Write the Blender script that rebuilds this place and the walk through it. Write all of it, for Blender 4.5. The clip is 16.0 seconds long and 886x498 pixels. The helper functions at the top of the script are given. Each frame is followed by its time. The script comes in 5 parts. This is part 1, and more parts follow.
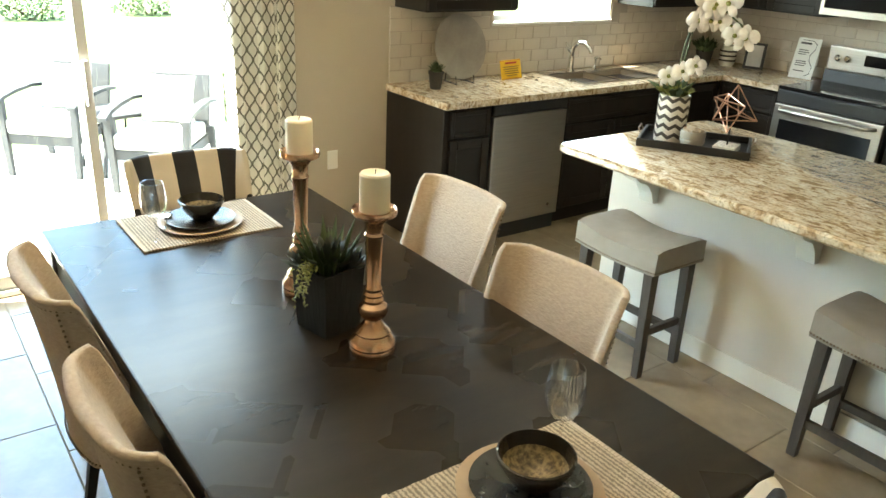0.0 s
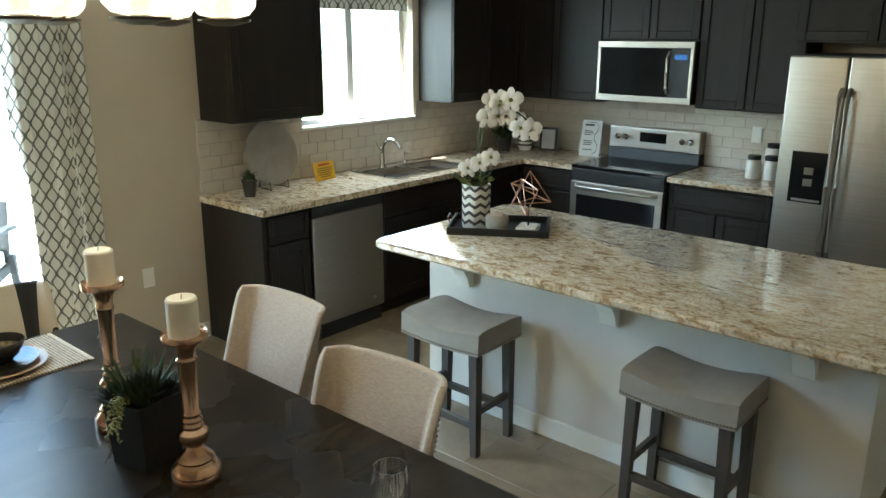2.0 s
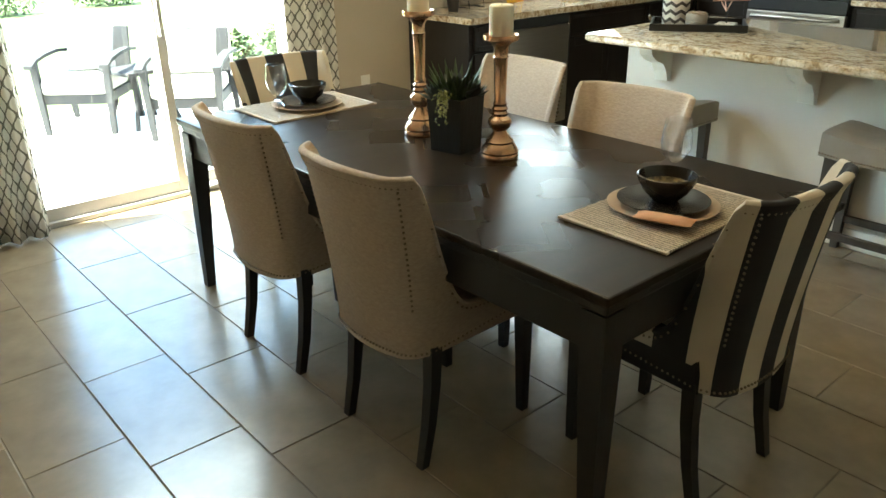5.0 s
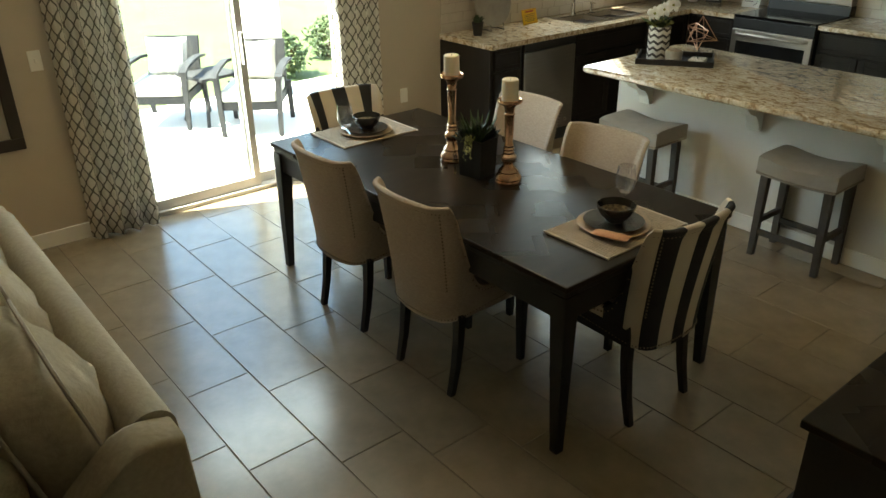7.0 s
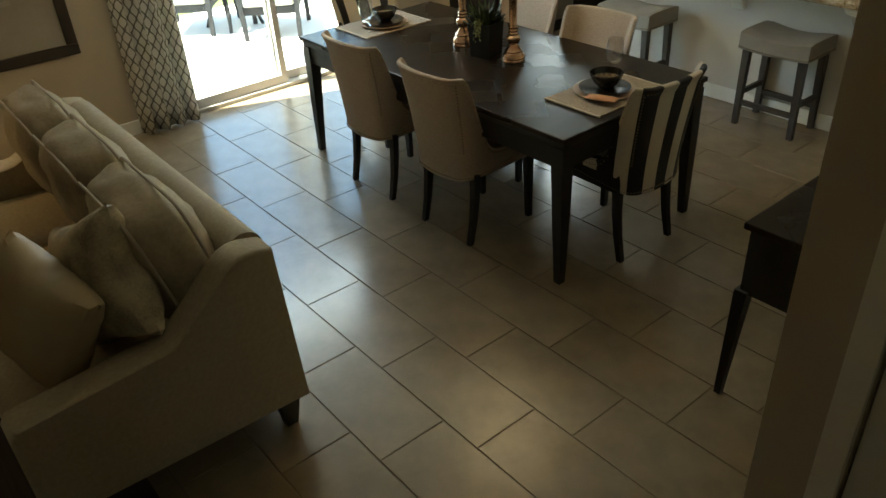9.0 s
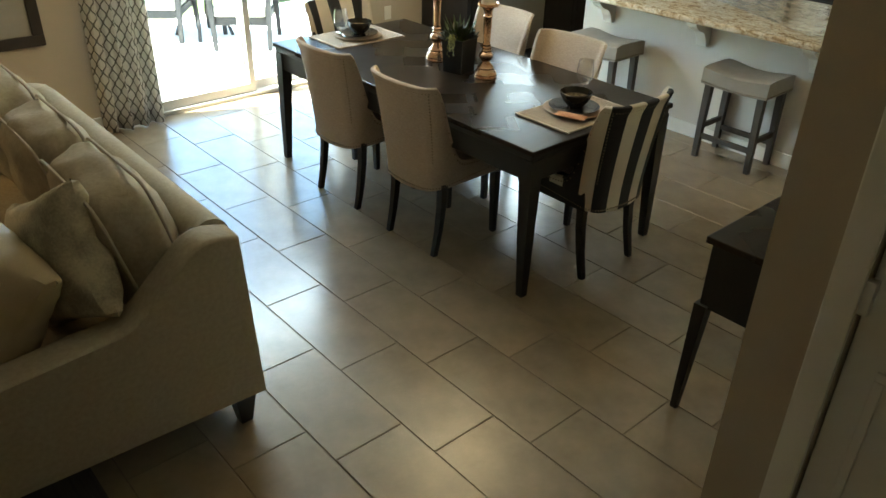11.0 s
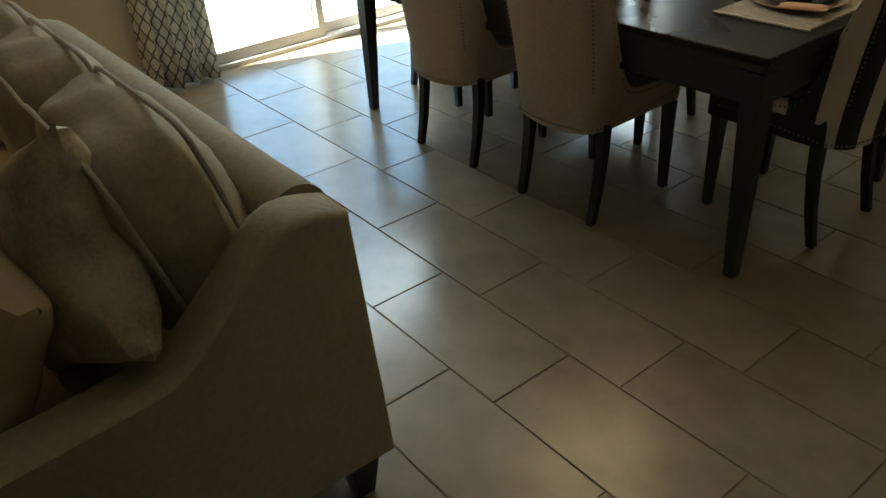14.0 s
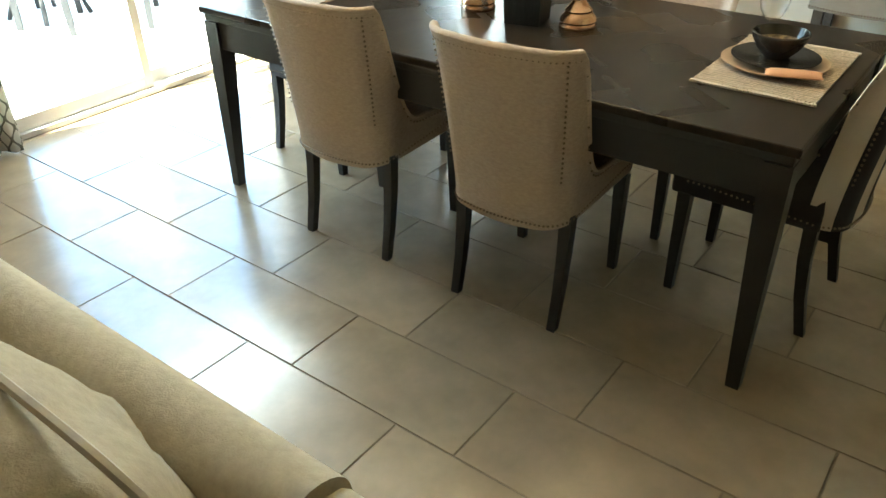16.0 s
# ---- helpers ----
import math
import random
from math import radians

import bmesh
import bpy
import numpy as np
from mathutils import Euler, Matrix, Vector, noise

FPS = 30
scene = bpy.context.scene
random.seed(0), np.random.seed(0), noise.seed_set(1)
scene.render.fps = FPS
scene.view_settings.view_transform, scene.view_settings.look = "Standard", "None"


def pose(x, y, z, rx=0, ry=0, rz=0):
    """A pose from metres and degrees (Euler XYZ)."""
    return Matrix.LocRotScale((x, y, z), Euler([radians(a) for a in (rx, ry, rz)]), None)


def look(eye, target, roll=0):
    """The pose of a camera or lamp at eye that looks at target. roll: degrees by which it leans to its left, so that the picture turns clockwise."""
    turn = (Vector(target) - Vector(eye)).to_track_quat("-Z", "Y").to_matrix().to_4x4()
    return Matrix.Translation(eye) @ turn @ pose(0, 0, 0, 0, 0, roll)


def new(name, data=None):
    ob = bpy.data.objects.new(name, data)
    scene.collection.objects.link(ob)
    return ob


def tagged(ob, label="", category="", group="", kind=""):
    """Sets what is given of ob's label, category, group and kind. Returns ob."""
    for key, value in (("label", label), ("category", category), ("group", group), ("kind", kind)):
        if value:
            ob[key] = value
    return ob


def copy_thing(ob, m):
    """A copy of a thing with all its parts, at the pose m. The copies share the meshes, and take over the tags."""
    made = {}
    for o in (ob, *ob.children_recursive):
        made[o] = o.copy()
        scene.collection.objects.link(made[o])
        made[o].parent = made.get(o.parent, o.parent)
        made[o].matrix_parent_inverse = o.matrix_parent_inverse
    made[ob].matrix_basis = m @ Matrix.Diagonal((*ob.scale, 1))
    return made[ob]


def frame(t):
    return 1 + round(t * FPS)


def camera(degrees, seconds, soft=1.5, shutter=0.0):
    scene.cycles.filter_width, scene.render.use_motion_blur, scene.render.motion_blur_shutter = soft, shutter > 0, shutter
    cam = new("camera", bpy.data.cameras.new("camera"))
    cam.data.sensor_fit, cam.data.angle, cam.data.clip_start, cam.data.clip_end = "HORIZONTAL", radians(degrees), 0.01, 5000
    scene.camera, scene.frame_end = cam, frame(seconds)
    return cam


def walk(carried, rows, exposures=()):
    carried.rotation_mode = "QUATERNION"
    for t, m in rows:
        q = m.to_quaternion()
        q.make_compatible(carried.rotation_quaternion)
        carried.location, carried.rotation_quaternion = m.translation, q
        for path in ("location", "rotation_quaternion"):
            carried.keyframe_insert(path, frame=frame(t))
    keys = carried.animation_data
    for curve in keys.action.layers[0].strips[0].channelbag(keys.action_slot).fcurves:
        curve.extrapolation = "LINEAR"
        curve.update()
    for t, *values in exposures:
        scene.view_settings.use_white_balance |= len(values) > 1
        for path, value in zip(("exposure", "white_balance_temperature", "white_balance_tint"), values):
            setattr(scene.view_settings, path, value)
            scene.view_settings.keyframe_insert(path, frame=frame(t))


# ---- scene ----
cam = camera(60.0, 16.0)
PATH = [
    (0, (-0.375, -0.635, 1.802), (0.741, 0.836, 1.034), 3.0),
    (0.5, (-0.371, -0.664, 1.824), (0.848, 0.757, 1.123), 4.2),
    (1, (-0.353, -0.727, 1.844), (0.999, 0.574, 1.151), 2.8),
    (1.5, (-0.343, -0.774, 1.852), (1.087, 0.47, 1.213), 0.7),
    (2, (-0.361, -0.732, 1.869), (1.105, 0.518, 1.329), 0.3),
    (2.5, (-0.423, -0.528, 1.898), (1.059, 0.68, 1.311), -1.8),
    (3, (-0.439, -0.377, 1.893), (1.095, 0.778, 1.334), -0.9),
    (3.5, (-0.57, -0.442, 1.865), (0.888, 0.803, 1.297), 0.6),
    (4, (-0.786, -0.648, 1.722), (0.459, 0.811, 1.155), 0.4),
    (4.5, (-0.991, -0.784, 1.579), (0.134, 0.684, 0.816), -3.9),
    (5, (-1.201, -0.862, 1.508), (-0.004, 0.528, 0.709), -0.9),
    (7.5, (-1.905, -1.765, 2.138), (-0.839, -0.359, 1.196), -0.8),
    (8, (-2.001, -1.934, 2.12), (-1.032, -0.545, 1.057), -0.2),
    (8.5, (-2.173, -2.015, 2.149), (-1.161, -0.672, 1.065), -4.1),
    (11, (-2.323, -2.043, 2.047), (-1.172, -0.749, 1.045), 1.4),
    (11.5, (-2.33, -2.071, 1.797), (-1.344, -0.529, 0.99), -4.1),
    (12, (-2.269, -1.979, 1.643), (-1.431, -0.441, 0.678), -3.1),
    (12.5, (-2.121, -1.825, 1.575), (-1.346, -0.209, 0.685), -6.3),
    (13, (-2.009, -1.641, 1.516), (-1.177, -0.167, 0.452), -3.9),
    (13.5, (-2.03, -1.355, 1.528), (-1.076, 0.067, 0.496), -6.6),
    (14, (-1.984, -1.102, 1.522), (-0.988, 0.262, 0.45), -4.3),
    (14.5, (-1.827, -0.85, 1.531), (-0.788, 0.56, 0.565), -2.7),
    (15, (-1.713, -0.662, 1.508), (-0.409, 0.492, 0.524), -0.2),
    (15.5, (-1.667, -0.444, 1.537), (-0.3, 0.549, 0.466), -3.3),
    (16, (-1.782, -0.315, 1.536), (-0.446, 0.709, 0.458), -1.0),
]
EXPOSURES = [(0, 4.52, 6540, -4), (0.5, 4.34, 6430, -4), (1, 4.19, 6130, -5), (1.5, 4.04, 5770, -6), (2.5, 3.75, 5320, -4), (3.5, 3.81, 5220, -3), (4, 3.94, 5530, -4), (4.5, 4.14, 6190, -5), (5.2, 4.16, 6470, -5), (7.3, 3.19, 6870, -5), (8.7, 3.07, 6790, -5), (10.8, 4.01, 6290, -5), (11.1, 3.89, 6170, -5), (11.5, 3.42, 5800, -5), (12, 3.23, 6630, -5), (14.5, 2.98, 6350, -4), (15, 2.62, 6570, -5), (15.5, 4.54, 6680, -5), (16, 4.67, 6420, -5)]
walk(cam, [(t, look(eye, target, roll)) for t, eye, target, roll in PATH], EXPOSURES)

# ---- world, sun and sky ----
BULB_W, LAMP_W = 0.36, 0.6  # watts of each chandelier bulb and of the table lamp
world = bpy.data.worlds.new("world")
scene.world = world
world.use_nodes = True
sky = world.node_tree.nodes.new("ShaderNodeTexSky")
sky.sky_type = "NISHITA"
sky.sun_disc = False
sky.sun_elevation = radians(58)
sky.sun_rotation = radians(-70)
world.node_tree.links.new(sky.outputs[0], world.node_tree.nodes["Background"].inputs[0])
world.node_tree.nodes["Background"].inputs[1].default_value = 0.15
sun = new("sun", bpy.data.lights.new("sun", "SUN"))
sun.data.energy, sun.data.angle, sun.data.color = 5.0, radians(0.6), (1.0, 0.95, 0.88)
sun.matrix_world = look((-8, 3.2, 14), (0, 0, 0))


def lamp(name, place, watts, colour, radius):
    ob = new(name, bpy.data.lights.new(name, "POINT"))
    ob.data.energy, ob.data.color, ob.data.shadow_soft_size = watts, colour, radius
    ob.location = place
    return ob


# area lamp added out of view in the sliding door's head, boosting the sky's light
door_sky_fill = new("door_sky_fill", bpy.data.lights.new("door_sky_fill", "AREA"))
door_sky_fill.data.shape, door_sky_fill.data.size, door_sky_fill.data.size_y = "RECTANGLE", 1.86, 0.40
door_sky_fill.data.energy, door_sky_fill.data.color = 3.0, (0.90, 0.96, 1.0)
door_sky_fill.matrix_world = look((0.35, 3.40, 2.18), (0.35, 1.9, 1.0))


# added area lamp in the kitchen window opening, standing in for daylight
window_sky_fill = new("window_sky_fill", bpy.data.lights.new("window_sky_fill", "AREA"))
window_sky_fill.data.shape, window_sky_fill.data.size, window_sky_fill.data.size_y = "RECTANGLE", 1.0, 0.85
window_sky_fill.data.energy, window_sky_fill.data.color = 2.3, (0.95, 0.98, 1.0)
window_sky_fill.matrix_world = look((3.54, 3.475, 1.72), (3.54, 2.0, 1.3))


# ---- materials ----
def mat(name, c1, c2=None, rough=0.5, metal=0.0, scale=8.0, fine=80.0, bump=0.1, stretch=(1, 1, 1), spread=0.5, rough2=None, random_amount=0.0, coat=0.0, glass=0.0, emit=None):
    """Two-scale procedural surface: broad mottling from c1 to c2, fine grain in bump and roughness."""
    m = bpy.data.materials.new(name)
    m.use_nodes = True
    t = m.node_tree
    n, l = t.nodes, t.links
    b = n["Principled BSDF"]
    c2 = c2 or tuple(v * 0.8 for v in c1)
    co = n.new("ShaderNodeTexCoord")
    mp = n.new("ShaderNodeMapping")
    mp.inputs["Scale"].default_value = stretch
    l.new(co.outputs["Object"], mp.inputs[0])
    a = n.new("ShaderNodeTexNoise")
    a.inputs["Scale"].default_value, a.inputs["Detail"].default_value = scale, 6
    l.new(mp.outputs[0], a.inputs["Vector"])
    f = n.new("ShaderNodeTexNoise")
    f.inputs["Scale"].default_value, f.inputs["Detail"].default_value = fine, 4
    l.new(mp.outputs[0], f.inputs["Vector"])
    add = n.new("ShaderNodeMath")
    add.operation = "MULTIPLY_ADD"
    l.new(f.outputs["Fac"], add.inputs[0])
    add.inputs[1].default_value = 0.35
    l.new(a.outputs["Fac"], add.inputs[2])
    src = add.outputs[0]
    if random_amount:
        info = n.new("ShaderNodeObjectInfo")
        r = n.new("ShaderNodeMath")
        r.operation = "MULTIPLY_ADD"
        l.new(info.outputs["Random"], r.inputs[0])
        r.inputs[1].default_value = random_amount
        l.new(src, r.inputs[2])
        src = r.outputs[0]
    ramp = n.new("ShaderNodeValToRGB")
    ramp.color_ramp.elements[0].position = 0.67 + random_amount / 2 - spread / 2
    ramp.color_ramp.elements[1].position = 0.67 + random_amount / 2 + spread / 2
    ramp.color_ramp.elements[0].color = (*c1, 1)
    ramp.color_ramp.elements[1].color = (*c2, 1)
    l.new(src, ramp.inputs[0])
    l.new(ramp.outputs[0], b.inputs["Base Color"])
    rr = n.new("ShaderNodeMapRange")
    rr.inputs["To Min"].default_value = rough
    rr.inputs["To Max"].default_value = rough2 if rough2 is not None else min(1, rough + 0.12)
    l.new(f.outputs["Fac"], rr.inputs[0])
    l.new(rr.outputs[0], b.inputs["Roughness"])
    b.inputs["Metallic"].default_value = metal
    b.inputs["Coat Weight"].default_value = coat
    b.inputs["Transmission Weight"].default_value = glass
    if bump:
        bp = n.new("ShaderNodeBump")
        bp.inputs["Strength"].default_value = bump
        bp.inputs["Distance"].default_value = 0.004
        l.new(add.outputs[0], bp.inputs["Height"])
        l.new(bp.outputs[0], b.inputs["Normal"])
    if emit:
        b.inputs["Emission Color"].default_value = (*emit[0], 1)
        b.inputs["Emission Strength"].default_value = emit[1]
    return m


M_WALL = mat("greige_wall_paint", (0.52, 0.44, 0.335), (0.48, 0.405, 0.305), rough=0.7, scale=2, fine=180, bump=0.12)
M_CEIL = mat("ceiling_paint", (0.75, 0.72, 0.66), (0.70, 0.67, 0.61), rough=0.8, scale=3, fine=90, bump=0.3)
M_TRIM = mat("white_trim_paint", (0.82, 0.79, 0.72), (0.77, 0.74, 0.67), rough=0.35, scale=4, fine=120, bump=0.05)
M_TILE = mat("beige_porcelain_tile", (0.31, 0.242, 0.158), (0.215, 0.165, 0.105), rough=0.21, rough2=0.27, scale=6, fine=22, bump=0.03, spread=0.7, random_amount=0.16)
M_TILE.node_tree.nodes["Principled BSDF"].inputs["Specular IOR Level"].default_value = 0.7
M_GROUT = mat("grout", (0.19, 0.148, 0.097), (0.13, 0.102, 0.07), rough=0.9, scale=6, fine=200, bump=0.4)
M_ESPRESSO = mat("espresso_cabinet", (0.020, 0.014, 0.010), (0.012, 0.009, 0.007), rough=0.40, scale=3, fine=60, bump=0.05, stretch=(6, 6, 0.7), spread=0.5)
M_ESPRESSO.node_tree.nodes["Principled BSDF"].inputs["Specular IOR Level"].default_value = 0.28
M_TABLE = mat("dark_table_veneer", (0.030, 0.020, 0.012), (0.014, 0.010, 0.006), rough=0.30, rough2=0.5, scale=3.5, fine=70, bump=0.05, stretch=(1, 5, 1), spread=0.5)


def patchwork(m, scale):
    """Diamond patches of veneer laid in different directions: each catches the light differently."""
    t = m.node_tree
    b = t.nodes["Principled BSDF"]
    mp = t.nodes.new("ShaderNodeMapping")
    mp.inputs["Rotation"].default_value = (0, 0, radians(38))
    t.links.new(t.nodes["Texture Coordinate"].outputs["Object"], mp.inputs[0])
    v = t.nodes.new("ShaderNodeTexVoronoi")
    v.inputs["Scale"].default_value = scale
    v.inputs["Randomness"].default_value = 0.55
    v.distance = "CHEBYCHEV"
    t.links.new(mp.outputs[0], v.inputs["Vector"])
    sep = t.nodes.new("ShaderNodeSeparateColor")
    t.links.new(v.outputs["Color"], sep.inputs[0])
    mr = t.nodes.new("ShaderNodeMapRange")
    mr.inputs["To Min"].default_value, mr.inputs["To Max"].default_value = 0.25, 0.31
    t.links.new(sep.outputs[1], mr.inputs[0])
    t.links.new(mr.outputs[0], b.inputs["Roughness"])
    tint = t.nodes.new("ShaderNodeMapRange")
    tint.inputs["To Min"].default_value, tint.inputs["To Max"].default_value = 0.90, 1.12
    t.links.new(sep.outputs[0], tint.inputs[0])
    mul = t.nodes.new("ShaderNodeVectorMath")
    mul.operation = "SCALE"
    t.links.new(b.inputs["Base Color"].links[0].from_socket, mul.inputs[0])
    t.links.new(tint.outputs[0], mul.inputs["Scale"])
    t.links.new(mul.outputs[0], b.inputs["Base Color"])
    b.inputs["Specular IOR Level"].default_value = 0.16


patchwork(M_TABLE, 6.0)
M_LEG = mat("black_stained_wood", (0.012, 0.009, 0.007), (0.007, 0.006, 0.005), rough=0.38, scale=4, fine=60, bump=0.08, stretch=(4, 4, 0.6))
M_LINEN = mat("beige_linen", (0.475, 0.385, 0.305), (0.375, 0.30, 0.235), rough=0.85, scale=70, fine=340, bump=0.6, stretch=(1, 1, 2.4), spread=0.45)
M_CREAM = mat("cream_fabric", (0.62, 0.54, 0.43), (0.53, 0.45, 0.35), rough=0.85, scale=10, fine=320, bump=0.5, spread=0.8)
M_BLACKFAB = mat("black_fabric", (0.016, 0.015, 0.016), (0.024, 0.022, 0.022), rough=0.8, scale=10, fine=320, bump=0.5)
M_GREYFAB = mat("grey_linen", (0.33, 0.29, 0.245), (0.26, 0.23, 0.195), rough=0.85, scale=14, fine=340, bump=0.5, spread=0.8)
M_GREYWOOD = mat("weathered_grey_wood", (0.085, 0.070, 0.056), (0.05, 0.04, 0.033), rough=0.5, scale=5, fine=60, bump=0.2, stretch=(5, 5, 0.6))
M_NAIL = mat("antique_nailhead", (0.24, 0.185, 0.13), (0.17, 0.13, 0.09), rough=0.3, metal=0.7, scale=30, bump=0)
M_STEEL = mat("stainless_steel", (0.47, 0.43, 0.375), (0.40, 0.365, 0.32), rough=0.30, rough2=0.44, metal=1, scale=4, fine=160, bump=0.03, stretch=(1, 1, 30))
M_CHROME = mat("chrome", (0.75, 0.74, 0.72), (0.68, 0.67, 0.65), rough=0.08, rough2=0.14, metal=1, scale=10, bump=0)
M_BLACKGLASS = mat("black_glass", (0.008, 0.008, 0.009), (0.012, 0.012, 0.012), rough=0.06, rough2=0.12, scale=3, bump=0)
M_BLACKGLASS.node_tree.nodes["Principled BSDF"].inputs["Specular IOR Level"].default_value = 0.3
M_BLACK = mat("black_plastic", (0.014, 0.014, 0.014), (0.02, 0.02, 0.02), rough=0.4, scale=10, bump=0.1)
M_ALU = mat("white_aluminium", (0.50, 0.48, 0.45), (0.44, 0.42, 0.39), rough=0.35, scale=5, fine=90, bump=0.05)


def granite():
    m = bpy.data.materials.new("speckled_granite")
    m.use_nodes = True
    t = m.node_tree
    n, l = t.nodes, t.links
    b = n["Principled BSDF"]
    co = n.new("ShaderNodeTexCoord")
    big = n.new("ShaderNodeTexNoise")
    big.inputs["Scale"].default_value, big.inputs["Detail"].default_value, big.inputs["Distortion"].default_value = 17, 9, 1.6
    mp = n.new("ShaderNodeMapping")
    mp.inputs["Rotation"].default_value = (0, 0, radians(24))
    mp.inputs["Scale"].default_value = (1.5, 0.6, 1)
    l.new(co.outputs["Object"], mp.inputs[0])
    l.new(mp.outputs[0], big.inputs["Vector"])
    ramp = n.new("ShaderNodeValToRGB")
    e = ramp.color_ramp.elements
    e[0].position, e[0].color = 0.30, (0.27, 0.18, 0.095, 1)
    e[1].position, e[1].color = 0.70, (0.72, 0.63, 0.50, 1)
    for p, c in ((0.40, (0.36, 0.25, 0.14, 1)), (0.46, (0.53, 0.41, 0.275, 1)), (0.58, (0.62, 0.52, 0.38, 1))):
        x = e.new(p)
        x.color = c
    l.new(big.outputs["Fac"], ramp.inputs[0])
    v = n.new("ShaderNodeTexNoise")
    v.inputs["Scale"].default_value, v.inputs["Detail"].default_value = 75, 5
    l.new(co.outputs["Object"], v.inputs["Vector"])
    r2 = n.new("ShaderNodeValToRGB")
    r2.color_ramp.elements[0].position, r2.color_ramp.elements[0].color = 0.36, (0.25, 0.2, 0.17, 1)
    r2.color_ramp.elements[1].position, r2.color_ramp.elements[1].color = 0.5, (1, 1, 1, 1)
    l.new(v.outputs["Fac"], r2.inputs[0])
    mix = n.new("ShaderNodeMix")
    mix.data_type, mix.blend_type = "RGBA", "MULTIPLY"
    mix.inputs["Factor"].default_value = 0.5
    l.new(ramp.outputs[0], mix.inputs["A"])
    l.new(r2.outputs[0], mix.inputs["B"])
    l.new(mix.outputs["Result"], b.inputs["Base Color"])
    b.inputs["Roughness"].default_value = 0.1
    return m


M_GRANITE = granite()


def window_glass(name, tint=(1, 1, 1), gloss=0.03):
    """Clear pane: mostly straight-through, with a Fresnel gloss."""
    m = bpy.data.materials.new(name)
    m.use_nodes = True
    t = m.node_tree
    t.nodes.remove(t.nodes["Principled BSDF"])
    tr = t.nodes.new("ShaderNodeBsdfTransparent")
    tr.inputs[0].default_value = (*tint, 1)
    gl = t.nodes.new("ShaderNodeBsdfGlossy")
    gl.inputs["Roughness"].default_value = 0.02
    lw = t.nodes.new("ShaderNodeLayerWeight")
    lw.inputs["Blend"].default_value = 0.5
    pw = t.nodes.new("ShaderNodeMath")
    pw.operation = "POWER"
    pw.inputs[1].default_value = 4.0
    t.links.new(lw.outputs["Facing"], pw.inputs[0])
    fr = t.nodes.new("ShaderNodeMapRange")
    fr.inputs["To Min"].default_value = gloss
    fr.inputs["To Max"].default_value = 0.85
    t.links.new(pw.outputs[0], fr.inputs[0])
    mx = t.nodes.new("ShaderNodeMixShader")
    t.links.new(fr.outputs[0], mx.inputs[0])
    t.links.new(tr.outputs[0], mx.inputs[1])
    t.links.new(gl.outputs[0], mx.inputs[2])
    t.links.new(mx.outputs[0], t.nodes["Material Output"].inputs[0])
    return m


M_PANE = window_glass("clear_pane", (0.96, 0.98, 0.97))


# ---- building helpers ----
def part(name, bm, material, parent=None, label="", smooth=False):
    me = bpy.data.meshes.new(name)
    bmesh.ops.recalc_face_normals(bm, faces=bm.faces[:])
    bm.to_mesh(me)
    bm.free()
    me.materials.append(material)
    if smooth:
        me.polygons.foreach_set("use_smooth", [True] * len(me.polygons))
        me.set_sharp_from_angle(angle=radians(38))
    ob = new(name, me)
    if parent:
        ob.parent = parent
    if label:
        ob["label"] = label
    return ob


def thing(name, x, y, z, rz, label, category, group="", kind=""):
    ob = new(name)
    ob.empty_display_size = 0.1
    ob.matrix_world = pose(x, y, z, 0, 0, rz)
    return tagged(ob, label, category, group, kind)


def box(bm, x0, y0, z0, x1, y1, z1, bevel=0.0, seg=2):
    r = bmesh.ops.create_cube(bm, size=1)
    vs = r["verts"]
    bmesh.ops.scale(bm, vec=(x1 - x0, y1 - y0, z1 - z0), verts=vs)
    bmesh.ops.translate(bm, vec=((x0 + x1) / 2, (y0 + y1) / 2, (z0 + z1) / 2), verts=vs)
    if bevel:
        es = list({e for v in vs for e in v.link_edges})
        bmesh.ops.bevel(bm, geom=es, offset=bevel, segments=seg, affect="EDGES", profile=0.6)
    return bm


def bx(x0, y0, z0, x1, y1, z1, bevel=0.0, seg=2):
    return box(bmesh.new(), x0, y0, z0, x1, y1, z1, bevel, seg)


def loft(bm, rings, caps=True):
    """Join rings of equal count into a skin."""
    rows = [[bm.verts.new(p) for p in ring] for ring in rings]
    n = len(rows[0])
    for a, b in zip(rows, rows[1:]):
        for i in range(n):
            bm.faces.new((a[i], a[(i + 1) % n], b[(i + 1) % n], b[i]))
    if caps:
        bm.faces.new(rows[0][::-1])
        bm.faces.new(rows[-1])
    return bm


def lathe(profile, n=28, bm=None, x=0.0, y=0.0, z=0.0, caps=True):
    bm = bm or bmesh.new()
    rings = [[(x + r * math.cos(2 * math.pi * i / n), y + r * math.sin(2 * math.pi * i / n), z + h) for i in range(n)] for r, h in profile]
    return loft(bm, rings, caps)


def tube(bm, pts, r, n=8, r1=None):
    """A round rod along points, tapering to r1."""
    pts = [Vector(p) for p in pts]
    rings = []
    for i, p in enumerate(pts):
        d = (pts[min(i + 1, len(pts) - 1)] - pts[max(i - 1, 0)]).normalized()
        q = d.to_track_quat("Z", "Y")
        rad = r + ((r1 if r1 is not None else r) - r) * i / max(1, len(pts) - 1)
        rings.append([p + q @ Vector((rad * math.cos(2 * math.pi * k / n), rad * math.sin(2 * math.pi * k / n), 0)) for k in range(n)])
    return loft(bm, rings)


